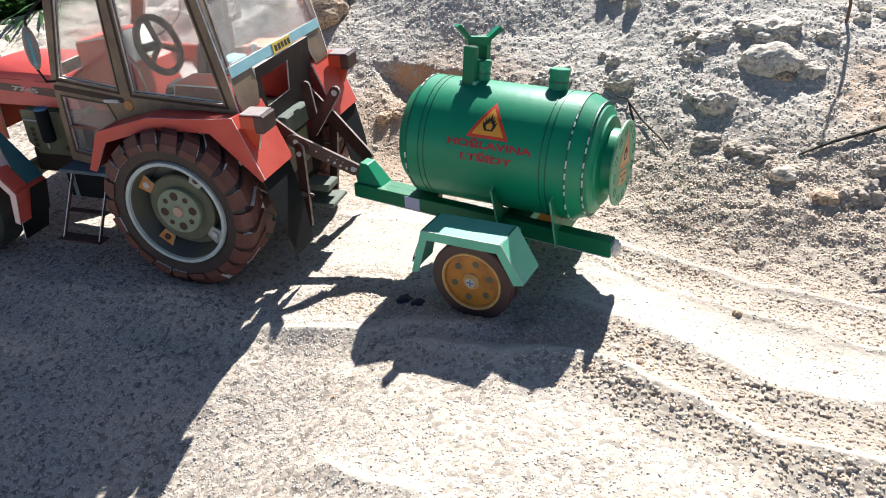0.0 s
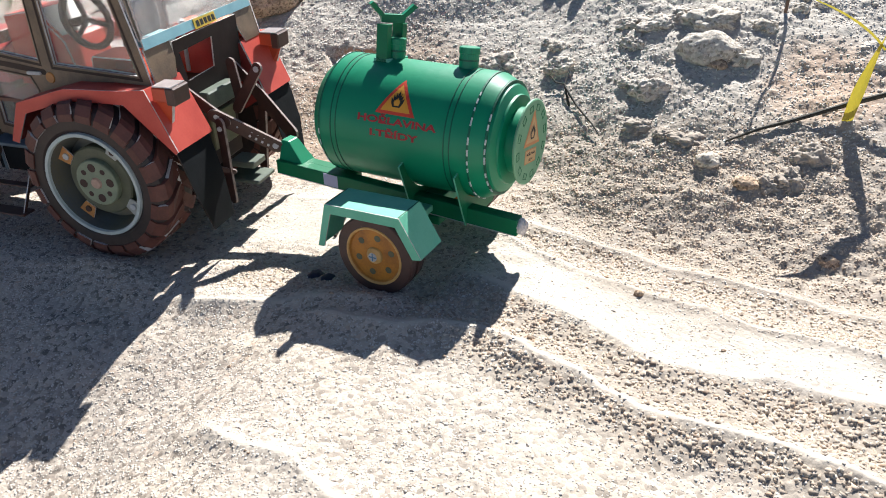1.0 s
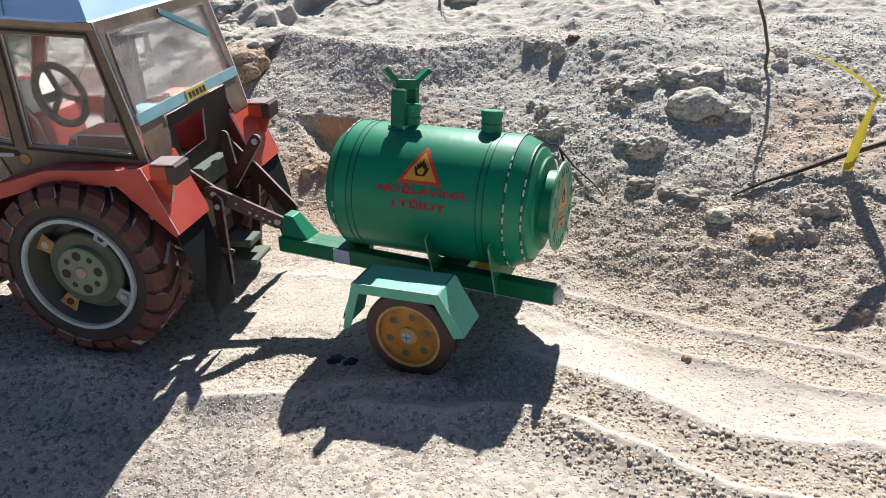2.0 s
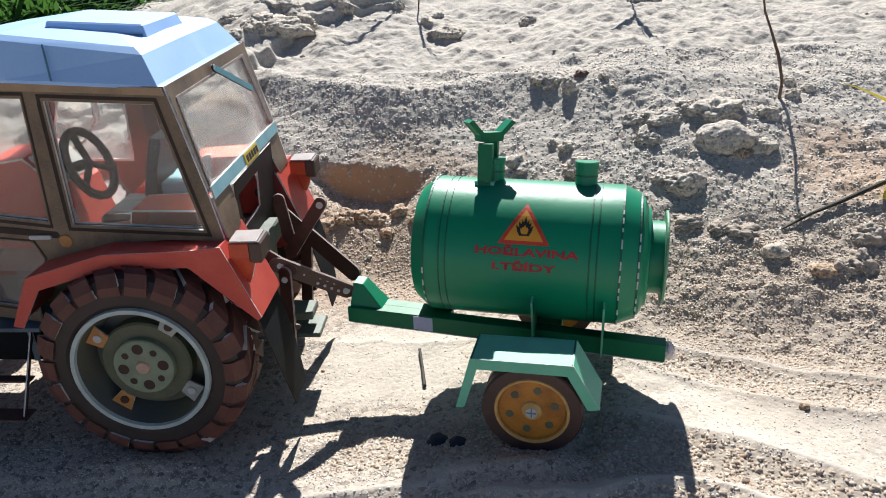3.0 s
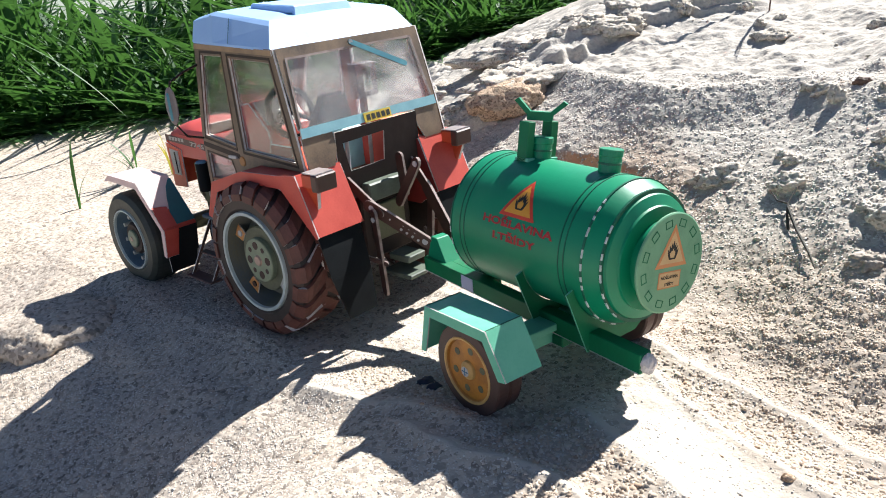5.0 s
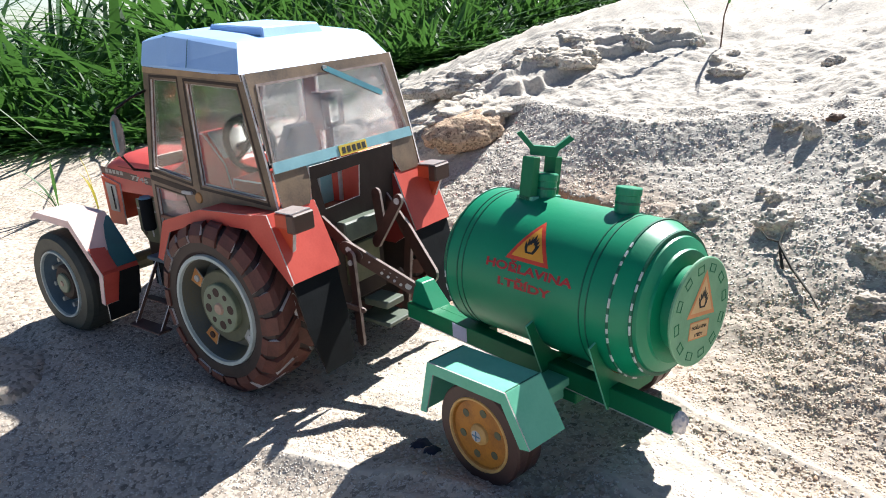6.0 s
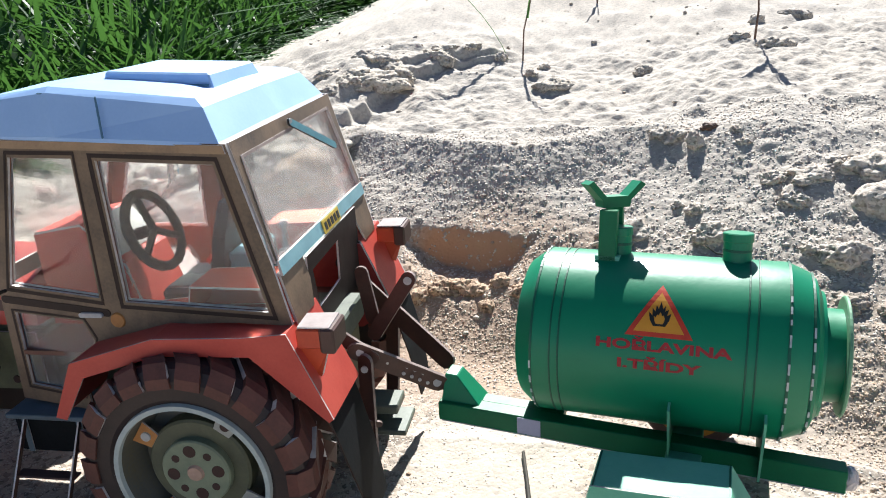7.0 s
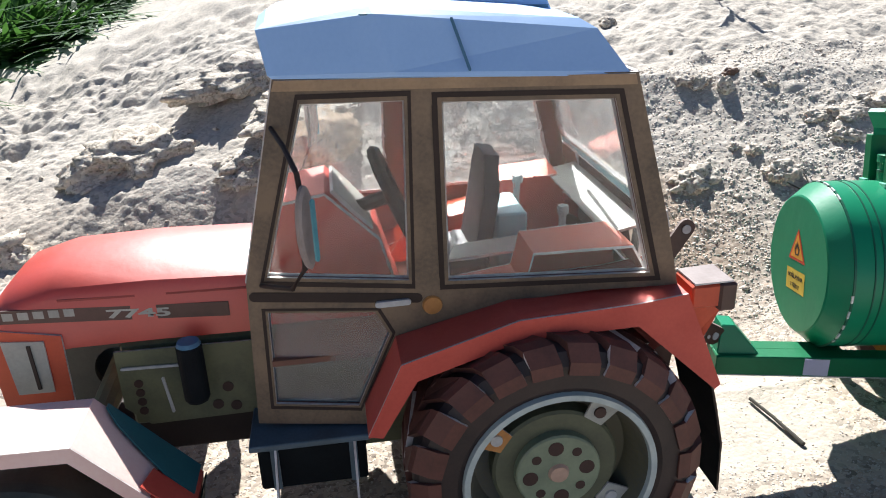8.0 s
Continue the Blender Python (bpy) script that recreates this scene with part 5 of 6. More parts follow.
for flip in (False, True):
    part("bonnet_gap", sheet([(-48, -14.1, 52.3), (-81, -13.35, 52.6), (-81, -13.35, 52.2), (-48, -14.1, 51.9)], 0.15), [DARK_RED, DARK_RED], hood, flip=flip)
    stripe = part("stripe", sheet([(-53, -14.1, 49.8), (-93.4, -12.8, 51.4), (-93.4, -12.8, 48.9), (-53, -14.1, 47.1)], 0.2), [STRIPE, STRIPE], hood, "dark brown stripe with white lettering", flip=flip)
    number = lettering("7745", 10.6, 1.7)
    for v in number.verts:
        x = -68.2 + (v.co.x if not flip else -v.co.x)
        v.co = Vector((x, -14.1 + 0.0322 * (-53 - x) - 0.16, 49.0 + v.co.y - 0.04 * (x + 68)))
    part("number", number, GREY_PANEL, stripe, flip=flip)
    for k in range(5):
        x = -90.4 + 2.5 * k
        y = -14.1 + 0.0322 * (-53 - x) - 0.14
        part("letter_bar", sheet([(x, y, 50.8), (x + 1.7, y, 50.7), (x + 1.7, y, 49.3), (x, y, 49.4)], 0.08), [GREY_PANEL, GREY_PANEL], stripe, flip=flip)
    nose = part("nose_side", sheet([(-81.6, -13.5, 46), (-94.4, -12.6, 48), (-93.6, -12.6, 29.6), (-82.0, -13.5, 30.6)], 0.5), [ORANGE, EDGE], tractor, "orange-red card nose panel", flip=flip)
    grille = part("grille", sheet([(-84.6, -13.6, 45.2), (-91.8, -13.1, 45.6), (-91.0, -13.1, 35.0), (-84.8, -13.6, 35.2)], 0.4), [GREY_PANEL, EDGE], nose, "grey side grille", flip=flip)
    part("grille_bar", sheet([(-87.0, -13.8, 44.6), (-87.6, -13.7, 44.6), (-87.4, -13.7, 36.0), (-86.8, -13.8, 36.0)], 0.3), [FRAME_DARK, FRAME_DARK], grille, flip=flip)
part("nose_front", sheet([(-94.5, -12.4, 50), (-94.5, 12.4, 50), (-93.6, 12.4, 29.6), (-93.6, -12.4, 29.6)], 0.5), [ORANGE, EDGE], tractor, "orange-red card nose")
block = part("engine", box(-73.4, -48, -11.5, 11.5, 25, 42, 0.5), ENGINE, tractor, "olive card engine block")
part("engine_side", sheet([(-74, -13.0, 41.5), (-49.5, -13.4, 41.5), (-49.5, -13.4, 26.6), (-70, -13.0, 26.0), (-74, -13.0, 30)], 0.4), [ENGINE, EDGE], block)
part("engine_side", sheet([(-74, 13.0, 41.5), (-49.5, 13.4, 41.5), (-49.5, 13.4, 26.6), (-70, 13.0, 26.0), (-74, 13.0, 30)], 0.4), [ENGINE, EDGE], block)
part("engine_rail", bar((-73, -13.6, 38.2), (-62, -13.7, 38.0), 0.5, 0.3), [BOLT, EDGE], block)
part("engine_rail", bar((-66.4, -13.6, 35.6), (-65.6, -13.7, 28.6), 0.5, 0.3), [BOLT, EDGE], block)
for k in range(4):
    part("engine_print", lathe([(0, -0.12), (0.8, -0.12), (0.8, 0.1), (0, 0.1)], "y", (-70.8, -13.3, 34.8 - 1.9 * k), 12), HOLE, block)
for x, z in ((-55.4, 32.5), (-54.4, 28.4), (-57.6, 29.0)):
    part("engine_print", lathe([(0, -0.12), (1.0, -0.12), (1.0, 0.1), (0, 0.1)], "y", (x, -13.6, z), 14), HOLE, block)
filter_can = part("filter", lathe([(0, 33.2), (1.9, 33.2), (2.2, 33.8), (2.2, 43.8), (2.0, 44.4), (0, 44.4)], "z", (-60.0, -18.0, 0), 28), BLACK, tractor, "black card filter canister")
part("filter_top", lathe([(0, 44.9), (1.8, 44.9), (2.1, 44.2), (0, 44.2)], "z", (-60.0, -18.0, 0), 28), BLUE_LINE, filter_can)
part("gearbox", box(-50, 12, -11, 11, 14, 40, 0.6), ENGINE, tractor, "olive gearbox under the cab")
part("under_engine", box(-78, -48, -9, 9, 17, 26, 0.6), FRAME_DARK, tractor)

# cab floor, console, seat, steering
part("cab_floor", box(-46, 18, -22, 22, 40.4, 41.4), FRAME_IN, tractor, "brown cab floor")
console = part("dashboard", sheet([(-47, -9, 42), (-22, -9, 42), (-26, -9, 57), (-35, -9, 66), (-47, -9, 64)], 0.5), [RED, EDGE], tractor, "red card dashboard pedestal")
part("dashboard_side", sheet([(-47, 9, 42), (-22, 9, 42), (-26, 9, 57), (-35, 9, 66), (-47, 9, 64)], 0.5), [RED, EDGE], console)
part("dashboard_face", fold([(-22, 42), (-26, 57), (-35, 66), (-47, 64)], -9, 9, 0.5), [RED, EDGE], console)
part("instrument_panel", sheet([(-27, -8, 58.6), (-27, 8, 58.6), (-33.6, 8, 66.4), (-33.6, -8, 66.4)], 0.8), [GREY_PANEL, EDGE], console, "pale grey instrument panel")
column = part("steering_column", tube([(-31, -0.5, 60), (-23, -0.8, 62.4)], 1.4, 10), BLACK, tractor)
tilt = Matrix.Rotation(radians(68), 4, "Y")
loop = [tilt @ Vector((9.0 * math.cos(2 * math.pi * k / 28), 9.0 * math.sin(2 * math.pi * k / 28), 0)) + Vector((-22.2, -0.8, 62.4)) for k in range(29)]
wheel_ring = tube(loop, 1.15, 8)
for a in (1.57, 3.66, 5.76):
    tube([Vector((-22.2, -0.8, 62.4)), tilt @ Vector((8.6 * math.cos(a + 1.57), 8.6 * math.sin(a + 1.57), 0)) + Vector((-22.2, -0.8, 62.4))], 0.9, 6, wheel_ring)
part("steering_wheel", wheel_ring, BLACK, tractor, "black card steering wheel with three spokes", smooth=False)
seat = part("seat", box(-19, -5, -8, 10, 47, 50.5, 1.0), GREY_SEAT, tractor, "dark grey driver's seat")
part("backrest", sheet([(-6.6, -5.5, 48), (-6.6, 10, 48), (-4.2, 10, 62), (-3.4, 7.6, 69), (-3.4, -1.5, 69), (-4.2, -5, 62)], 3.0), [GREY_SEAT, GREY_SEAT], seat)
mount = part("pillar_box", box(-16.4, -12.2, 22.2, 23.4, 63.2, 75.6, 0.2), ARM, tractor, "brown card box on the cab pillar")
part("box_side", sheet([(-12.2, 23.0, 75.6), (-9.2, 29.4, 75.6), (-9.2, 29.4, 64.4), (-12.2, 23.0, 63.2)], 0.5, holes=[[(-11.4, 24.8, 74.2), (-10.1, 27.6, 74.2), (-10.1, 27.6, 66), (-11.4, 24.8, 65.4)]]), [ARM, EDGE], mount)
part("box_post", box(-13.4, -11.0, 23.6, 25.4, 47, 64, 0.2), ARM, mount)
part("box_top", sheet([(-16.4, 22.2, 75.7), (-12.2, 22.2, 75.7), (-9.2, 29.4, 75.7), (-13.4, 29.4, 75.7)], 0.4), [ARM, EDGE], mount)
part("seat_base", box(-17, -5, -6, 8, 41, 47), RED, seat)
part("seat_box", box(-3, 3, -4, 9, 44, 58, 0.4), TEAL, seat)
for flip in (False, True):
    tub = part("side_console", fold([(-24, 42), (-18, 50.5), (-3, 52.5), (-1.5, 58.6), (15, 59.2), (18.5, 53)], [-22.6, -23.2, -25, -25.2, -27, -27.4], -15.0, 0.5), [ORANGE, EDGE], tractor, "red card wheel-arch box inside the cab", flip=flip)
    part("console_side", sheet([(-24, -15, 42), (-18, -15, 50.5), (-3, -15, 52.5), (-1.5, -15, 58.6), (15, -15, 59.2), (18, -15, 42)], 0.4), [RED, EDGE], tub, flip=flip)
part("arm_plate", sheet([(-14, -12.5, 53), (2, -12.5, 54), (4, -8, 55.2), (-12, -8.5, 54.2)], 0.6), [GREY_PANEL, EDGE], tractor, "pale grey card plate beside the seat")
for x, y, h in ((4, 11, 60), (9.4, -4, 58)):
    lever = part("lever", tube([(x, y, 44), (x + 0.6, y, h)], 0.7, 8), BOLT, tractor, "whitish card lever")
    part("knob", lathe([(0, h + 1.2), (1.0, h + 0.8), (1.2, h), (1.0, h - 0.8), (0, h - 1)], "z", (x + 0.6, y, 0), 12), BOLT, lever)
part("inner_sill", sheet([(20.0, -20, 60), (20.0, 20, 60), (13, 20, 58.6), (13, -20, 58.6)], 0.5), [GREY_PANEL, EDGE], tractor)

# mirror on its bent arm
for flip in (False, True):
    arm = part("mirror_arm", tube([(-41.6, -22.4, 81.5), (-39.6, -29, 80.2), (-37.8, -35.4, 78.0), (-37.4, -36.6, 74), (-38, -36.0, 64), (-40.4, -31.6, 59.0), (-46.0, -22.6, 56.0)], 0.4, 8), FRAME_DARK, tractor, flip=flip)
    mirror = lathe([(0, -0.6), (2.7, -0.6), (3.1, -0.2), (3.1, 0.3), (2.7, 0.6), (0, 0.6)], "x", (0, 0, 0), 24)
    bmesh.ops.transform(mirror, matrix=Matrix.Translation((-37.2, -36.6, 70.4)) @ Matrix.Rotation(radians(-36), 4, "Z") @ Matrix.Diagonal((1, 0.6, 2.0, 1)), verts=mirror.verts)
    glass = part("mirror", mirror, MIRROR_BACK, arm, "long rosy-grey wing mirror", flip=flip)
    part("mirror_rim", bar((-36.0, -38.0, 74.6), (-36.0, -38.0, 66.2), 0.8, 0.3, (0.8, -0.6, 0)), [TEAL_WIPER, TEAL_WIPER], glass, "pale teal strip", flip=flip)

# steps and the tank box under the door
for flip in (False, True):
    tank_box = part("side_box", box(-50.2, -31.4, -25.4, -14, 17.6, 26.6, 0.4), BLACK, tractor, "dark card tank box with a blue-grey top", flip=flip)
    part("box_top", box(-51.4, -30.6, -26.4, -14, 26.4, 27.6, 0.2), DISH, tank_box, flip=flip)
    for x in (-47.0, -33.4):
        part("step_post", bar((x, -25.8, 26), (x, -36.6, 8.4), 1.1, 0.4, (1, 0, 0)), [STRIPE, EDGE], tractor, flip=flip)
        part("box_strap", sheet([(x - 1, -25.7, 26.4), (x + 0.4, -25.7, 26.4), (x + 0.4, -25.7, 17.8), (x - 1, -25.7, 17.8)], 0.2), [DISH, EDGE], tank_box, flip=flip)
    part("step", box(-48.4, -32.2, -38.6, -33.6, 8.0, 8.7, 0.15), STRIPE, tractor, "dark card step", flip=flip)
    part("step", box(-47.6, -33.0, -32.2, -29.4, 15.2, 15.8, 0.15), STRIPE, tractor, "dark card step", flip=flip)

# rear linkage
# Housing body coloured dark to stand in for the shade under the cab.
housing = part("rear_housing", box(8, 21, -10.5, 10.5, 18, 41, 0.6), FRAME_DARK, tractor, "card axle housing, painted dark for the shade on it")
part("housing_plate", box(20.6, 22.2, -7, 7, 24, 36, 0.3), ENGINE, housing)
part("housing_top", box(10, 24, -9, 7, 38, 44, 0.5), GREY_GREEN, housing)
part("draw_plate", box(22, 35, -5.5, 5.5, 12.6, 14.0, 0.3), GREY_GREEN, tractor, "grey-green card drawbar plate")
part("draw_plate", box(24, 33, -4, 4, 17.4, 19.6, 0.3), GREY_GREEN, tractor, "pale grey-green card drawbar plate")
for s in (-1, 1):
    arm = part("lift_arm", bar((17, s * 14.6, 48.5), (30.6, s * 11.6, 36.6), 3.2, 0.8), [ARM, EDGE_DIM], tractor, "dark brown card lift arm")
    part("pivot", lathe([(0, s * 15.3), (1.2, s * 15.3), (1.2, s * 14.2), (0, s * 14.2)], "y", (18.4, 0, 47.6), 16), BOLT, arm)
    low = part("lower_link", bar((27.6, s * 12.6, 38.6), (43.6, s * 5.4, 27.4), 4.4, 0.9), [ARM, EDGE_DIM], tractor, "dark brown card lower link with printed holes")
    a, b = Vector((27.6, s * 12.6, 38.6)), Vector((43.6, s * 5.4, 27.4))
    out = (b - a).cross(Vector((0, 0, 1))).normalized() * (1 if s < 0 else -1)
    up = (b - a).normalized().cross(out)
    if out.y * s < 0:
        out = -out
    for t, q, r in ((0.03, 0, 0.85), (0.98, 0, 1.0), (0.36, 0, 0.3), (0.58, 0.85, 0.42), (0.58, -0.85, 0.42), (0.68, 0.85, 0.42), (0.68, -0.85, 0.42), (0.78, 0.85, 0.42), (0.78, -0.85, 0.42), (0.88, 0.85, 0.42)):
        dot = lathe([(0, 0.12), (r, 0.12), (r, -0.1), (0, -0.1)], "z", (0, 0, 0), 12)
        m = out.to_track_quat("Z", "Y").to_matrix().to_4x4()
        bmesh.ops.transform(dot, matrix=Matrix.Translation(a.lerp(b, t) + up * q + out * 0.5) @ m, verts=dot.verts)
        part("bolt", dot, BOLT, low)
    rod = part("lift_rod", bar((29.4, s * 13.0, 36.4), (27.8, s * 10.4, 9.2), 3.4, 0.9, (0.3, 1, 0)), [ARM, EDGE_DIM], tractor, "dark brown card lift rod")
    part("bolt", lathe([(0, s * 13.8), (0.8, s * 13.8), (0.8, s * 12.8), (0, s * 12.8)], "y", (29.2, 0, 34.6), 14), BOLT, rod)
    part("check_link", bar((23, s * 14.8, 22), (30.5, s * 11.4, 19.6), 1.6, 0.6), [ARM, EDGE_DIM], tractor)
link = part("top_link", bar((28.4, -0.6, 37.0), (37.4, -0.4, 50.6), 3.4, 1.0, (0.2, 1, 0)), [ARM, EDGE_DIM], tractor, "dark brown card top link, raised")
for y in (-1.1, 0.4):
    part("bolt", lathe([(0, y - 0.1), (0.95, y - 0.1), (0.95, y + 0.1), (0, y + 0.1)], "y", (37.2, 0, 50.3), 16), BOLT, link)
part("top_link_bracket", bar((25, 4.4, 50), (27, 3.6, 39), 3.2, 0.9), [ARM, EDGE_DIM], tractor, "dark brown card bracket")

# ---- stones, clods and crusts ----


def boulder(name, label, x, y, size, seed, mat, sink=0.3, turn=0.0, detail=4, jag=0.32, category="stone", group=""):
    """A rough lump resting in the sand. size: its length, depth and height in millimetres."""
    bm = bmesh.new()
    bmesh.ops.create_icosphere(bm, subdivisions=detail, radius=0.5)
    off = Vector((seed * 7.3, seed * 3.1, seed * 5.7))
    for v in bm.verts:
        n = v.co.normalized()
        q = Vector((n.x * size[0], n.y * size[1], n.z * size[2])) / (size[0] * size[1] * size[2]) ** (1 / 3)
        pit = min(0.0, noise.noise(q * 5.2 + off * 1.3))
        v.co += n * (jag * 0.6 * noise.noise(q * 1.3 + off) + jag * 0.4 * noise.noise(q * 3.1 + off) + jag * 0.22 * noise.noise(q * 7.5 + off) + jag * 0.18 * pit)
        if v.co.z < -0.22:
            v.co.z = -0.22 + (v.co.z + 0.22) * 0.3
        v.co = Vector((v.co.x * size[0], v.co.y * size[1], v.co.z * size[2] * 0.85))
    ob = part(name, bm, mat, smooth=True)
    w = max(size[0], size[1]) * 0.5
    tilt_x = math.atan2(down(x, y + w) - down(x, y - w), 2 * w)
    tilt_y = math.atan2(down(x - w, y) - down(x + w, y), 2 * w)
    mid = (down(x, y + w * 0.6) + down(x, y - w * 0.6) + down(x + w * 0.6, y) + down(x - w * 0.6, y)) / 4
    seat = Matrix.Rotation(tilt_x * 0.35, 4, "X") @ Matrix.Rotation(tilt_y * 0.5, 4, "Y") @ Matrix.Rotation(radians(turn), 4, "Z")
    ob.matrix_basis = spot(x, y, mid + size[2] * (0.22 - sink * 0.6)) @ seat
    return tagged(ob, label, category, group)


boulder("stone", "pale rounded stone with a flat underside on the sandy bank", 171, 94, (24, 17, 16), 1, CRUST, 0.3, 8, 5, 0.12)
boulder("stone", "small clay-brown stone under a larger pale one", 175, 87, (7.5, 6, 5.5), 2, CLAY, 0.25, 0, 4, 0.2)
boulder("stone", "small grey stone beside a larger pale one", 184, 91, (11, 8, 7), 3, CRUST, 0.3)
CRUMBLY = "crumbly clod of dried sand on the bank"
for k, (x, y, w, h) in enumerate(((171, 111, 25, 12), (151, 107, 18, 9), (160, 114, 13, 8), (143, 98, 13, 10), (139, 110, 10, 8), (167, 51, 14, 7), (160, 53, 9, 6), (150, 57, 13, 7),
                                  (144, 76, 9, 6), (190, 109, 14, 6), (207, 46, 13, 10), (200, 37, 13, 9), (194, 34, 9, 8), (134, 48, 8, 4))):
    boulder("clod", CRUMBLY, x, y, (w * 0.9, w * 0.7, h * 0.85), 60 + k, CRUST if y > 60 else SAND, 0.48, 37 * k, 5, 0.34, "clod", "clods on the bank")
boulder("stone", "squarish pale stone on the sandy bank", 152, 72, (14, 10, 11), 5, CRUST, 0.22, 10, 5, 0.24)
boulder("stone", "small upright stone on the crest of the bank", 116.5, 133, (6, 6, 10.5), 6, CRUST, 0.2)
boulder("stone", "dark chip of stone on the crest", 122, 141, (6.5, 4, 5), 7, STALK, 0.3)
for k, (x, y, w) in enumerate(((104, 144, 9), (110, 141, 8.5), (131, 137, 5), (133, 130, 5), (108, 107, 5.4), (113, 103, 6.6))):
    boulder("clod", "small crumbly clod near the crest of the bank", x, y, (w, w * 0.8, w * 0.72), 80 + k, CRUST, 0.28, 50 * k, 4, 0.42, "clod", "clods on the crest")
boulder("stone", "pale stone half sunk in the bank", 89, 97, (18, 12, 10), 10, CRUST, 0.34, 12, 5, 0.34)
boulder("stone", "pale stone half sunk in the bank", 117, 90, (13, 10, 9.5), 11, CRUST, 0.3, 24, 5, 0.34)
boulder("stone", "rounded stone at the end of a fallen stem", 175, 41, (8, 7, 6.5), 15, CRUST, 0.25, 0, 4, 0.2)
boulder("stone", "small reddish stone low on the bank", 187, 33, (8.5, 6, 5), 17, CLAY, 0.3, 0, 4, 0.2)
boulder("stone", "small stone at the foot of a dry stalk", 203, 119, (6.4, 5.6, 6), 20, CRUST, 0.25, 0, 4, 0.2)
boulder("stone", "small stone near a dry stalk", 211, 124, (6, 5, 5), 21, CRUST, 0.25, 0, 4, 0.25)
boulder("stone", "small stone near a dry stalk", 205, 129, (5.4, 5, 4.6), 22, CRUST, 0.25, 0, 4, 0.25)
boulder("stone", "small pale stone high on the bank", 229, 90, (5.4, 4.6, 4.4), 23, CRUST, 0.25, 0, 4, 0.25)
boulder("stone", "small dark pebble on the sand", 210, 4, (6, 5, 5), 18, CLAY, 0.3)
boulder("stone", "tiny pebble on the sand", 160, -28, (2.8, 2.4, 2.2), 19, CLAY, 0.3, 0, 2)
for k, (x, y, w, h) in enumerate(((61, 217, 17, 8), (104, 231, 11, 6), (50, 233, 8, 6), (56, 242, 6.4, 5), (33, 254, 8, 6), (5, 242, 13, 8), (163, 232, 13, 9), (163, 274, 10, 9), (184, 284, 17, 7), (150, 245, 9, 6), (172, 238, 8, 6))):
    boulder("stone", "pale crusty stone on the hill", x, y, (w, w * 0.7, h), 110 + k, CRUST, 0.3, 61 * k, 4, 0.36, "stone", "stones on the hill")
for k, (x, y, w) in enumerate(((27, 83, 10), (34, 85, 11), (40, 82, 9), (48, 84, 8), (20, 79, 8), (55, 78, 7), (44, 74, 6))):
    boulder("clod", "reddish clod of damp sand below the hollow", x, y, (w * 0.85, w * 0.8, w * 0.8), 30 + k, CLAY, 0.25, 20 * k, 4, 0.4, "clod", "clods by the hollow")
boulder("rock", "big rock with a bare brown flank under the crust", -39, 139, (40, 26, 23), 40, CLAY, 0.3, 48, 5, 0.16, "rock")
boulder("rock", "crusty slab capping a brown rock on the ridge", -44, 152, (52, 30, 13), 41, CRUST, 0.1, 50, 5, 0.3, "rock")
boulder("rock", "crusty slab on the ridge beside the grass", -23, 213, (34, 22, 12), 42, CRUST, 0.4, 40, 5, 0.34, "rock")
boulder("rock", "crusty slab on the ridge beside the grass", -62, 186, (64, 34, 16), 43, CRUST, 0.45, 40, 5, 0.4, "rock")
pick = random.Random(21)
for k in range(22):
    y = 122 + 6.4 * k
    x = float(scarp_at(0.0, np.array(y))) - pick.uniform(2, 26) - (4 if k % 3 else 14)
    w = pick.uniform(8, 19)
    boulder("crust_piece", "broken piece of sandy crust on the ridge", x, y, (w, w * pick.uniform(0.5, 0.9), w * pick.uniform(0.35, 0.55)), 140 + k, CRUST, 0.34, pick.uniform(0, 180), 4, 0.4, "clod", "crust pieces on the ridge")
boulder("rock", "crusty rock behind the bonnet", -105, 150, (50, 34, 18), 45, CRUST, 0.45, 40, 5, 0.4, "rock")
boulder("rock", "low sandy rock beside the track", -90, -78, (60, 42, 22), 46, SAND, 0.5, 30, 5, 0.13, "rock")
boulder("rock", "crusty rock on the flat sand", -170, 70, (40, 26, 14), 47, CRUST, 0.45, 30, 4, 0.5, "rock")
boulder("rock", "crusty rock on the flat sand", -150, 105, (34, 24, 14), 48, CRUST, 0.45, 10, 4, 0.5, "rock")
for x, y, w in ((69, -38, 5), (74, -40, 4.4)):
    boulder("lump", "small navy-black lump beside the trailer wheel", x, y, (w, w, w * 0.8), 50 + w, NAVY, 0.35, 0, 3, 0.18, "stone")


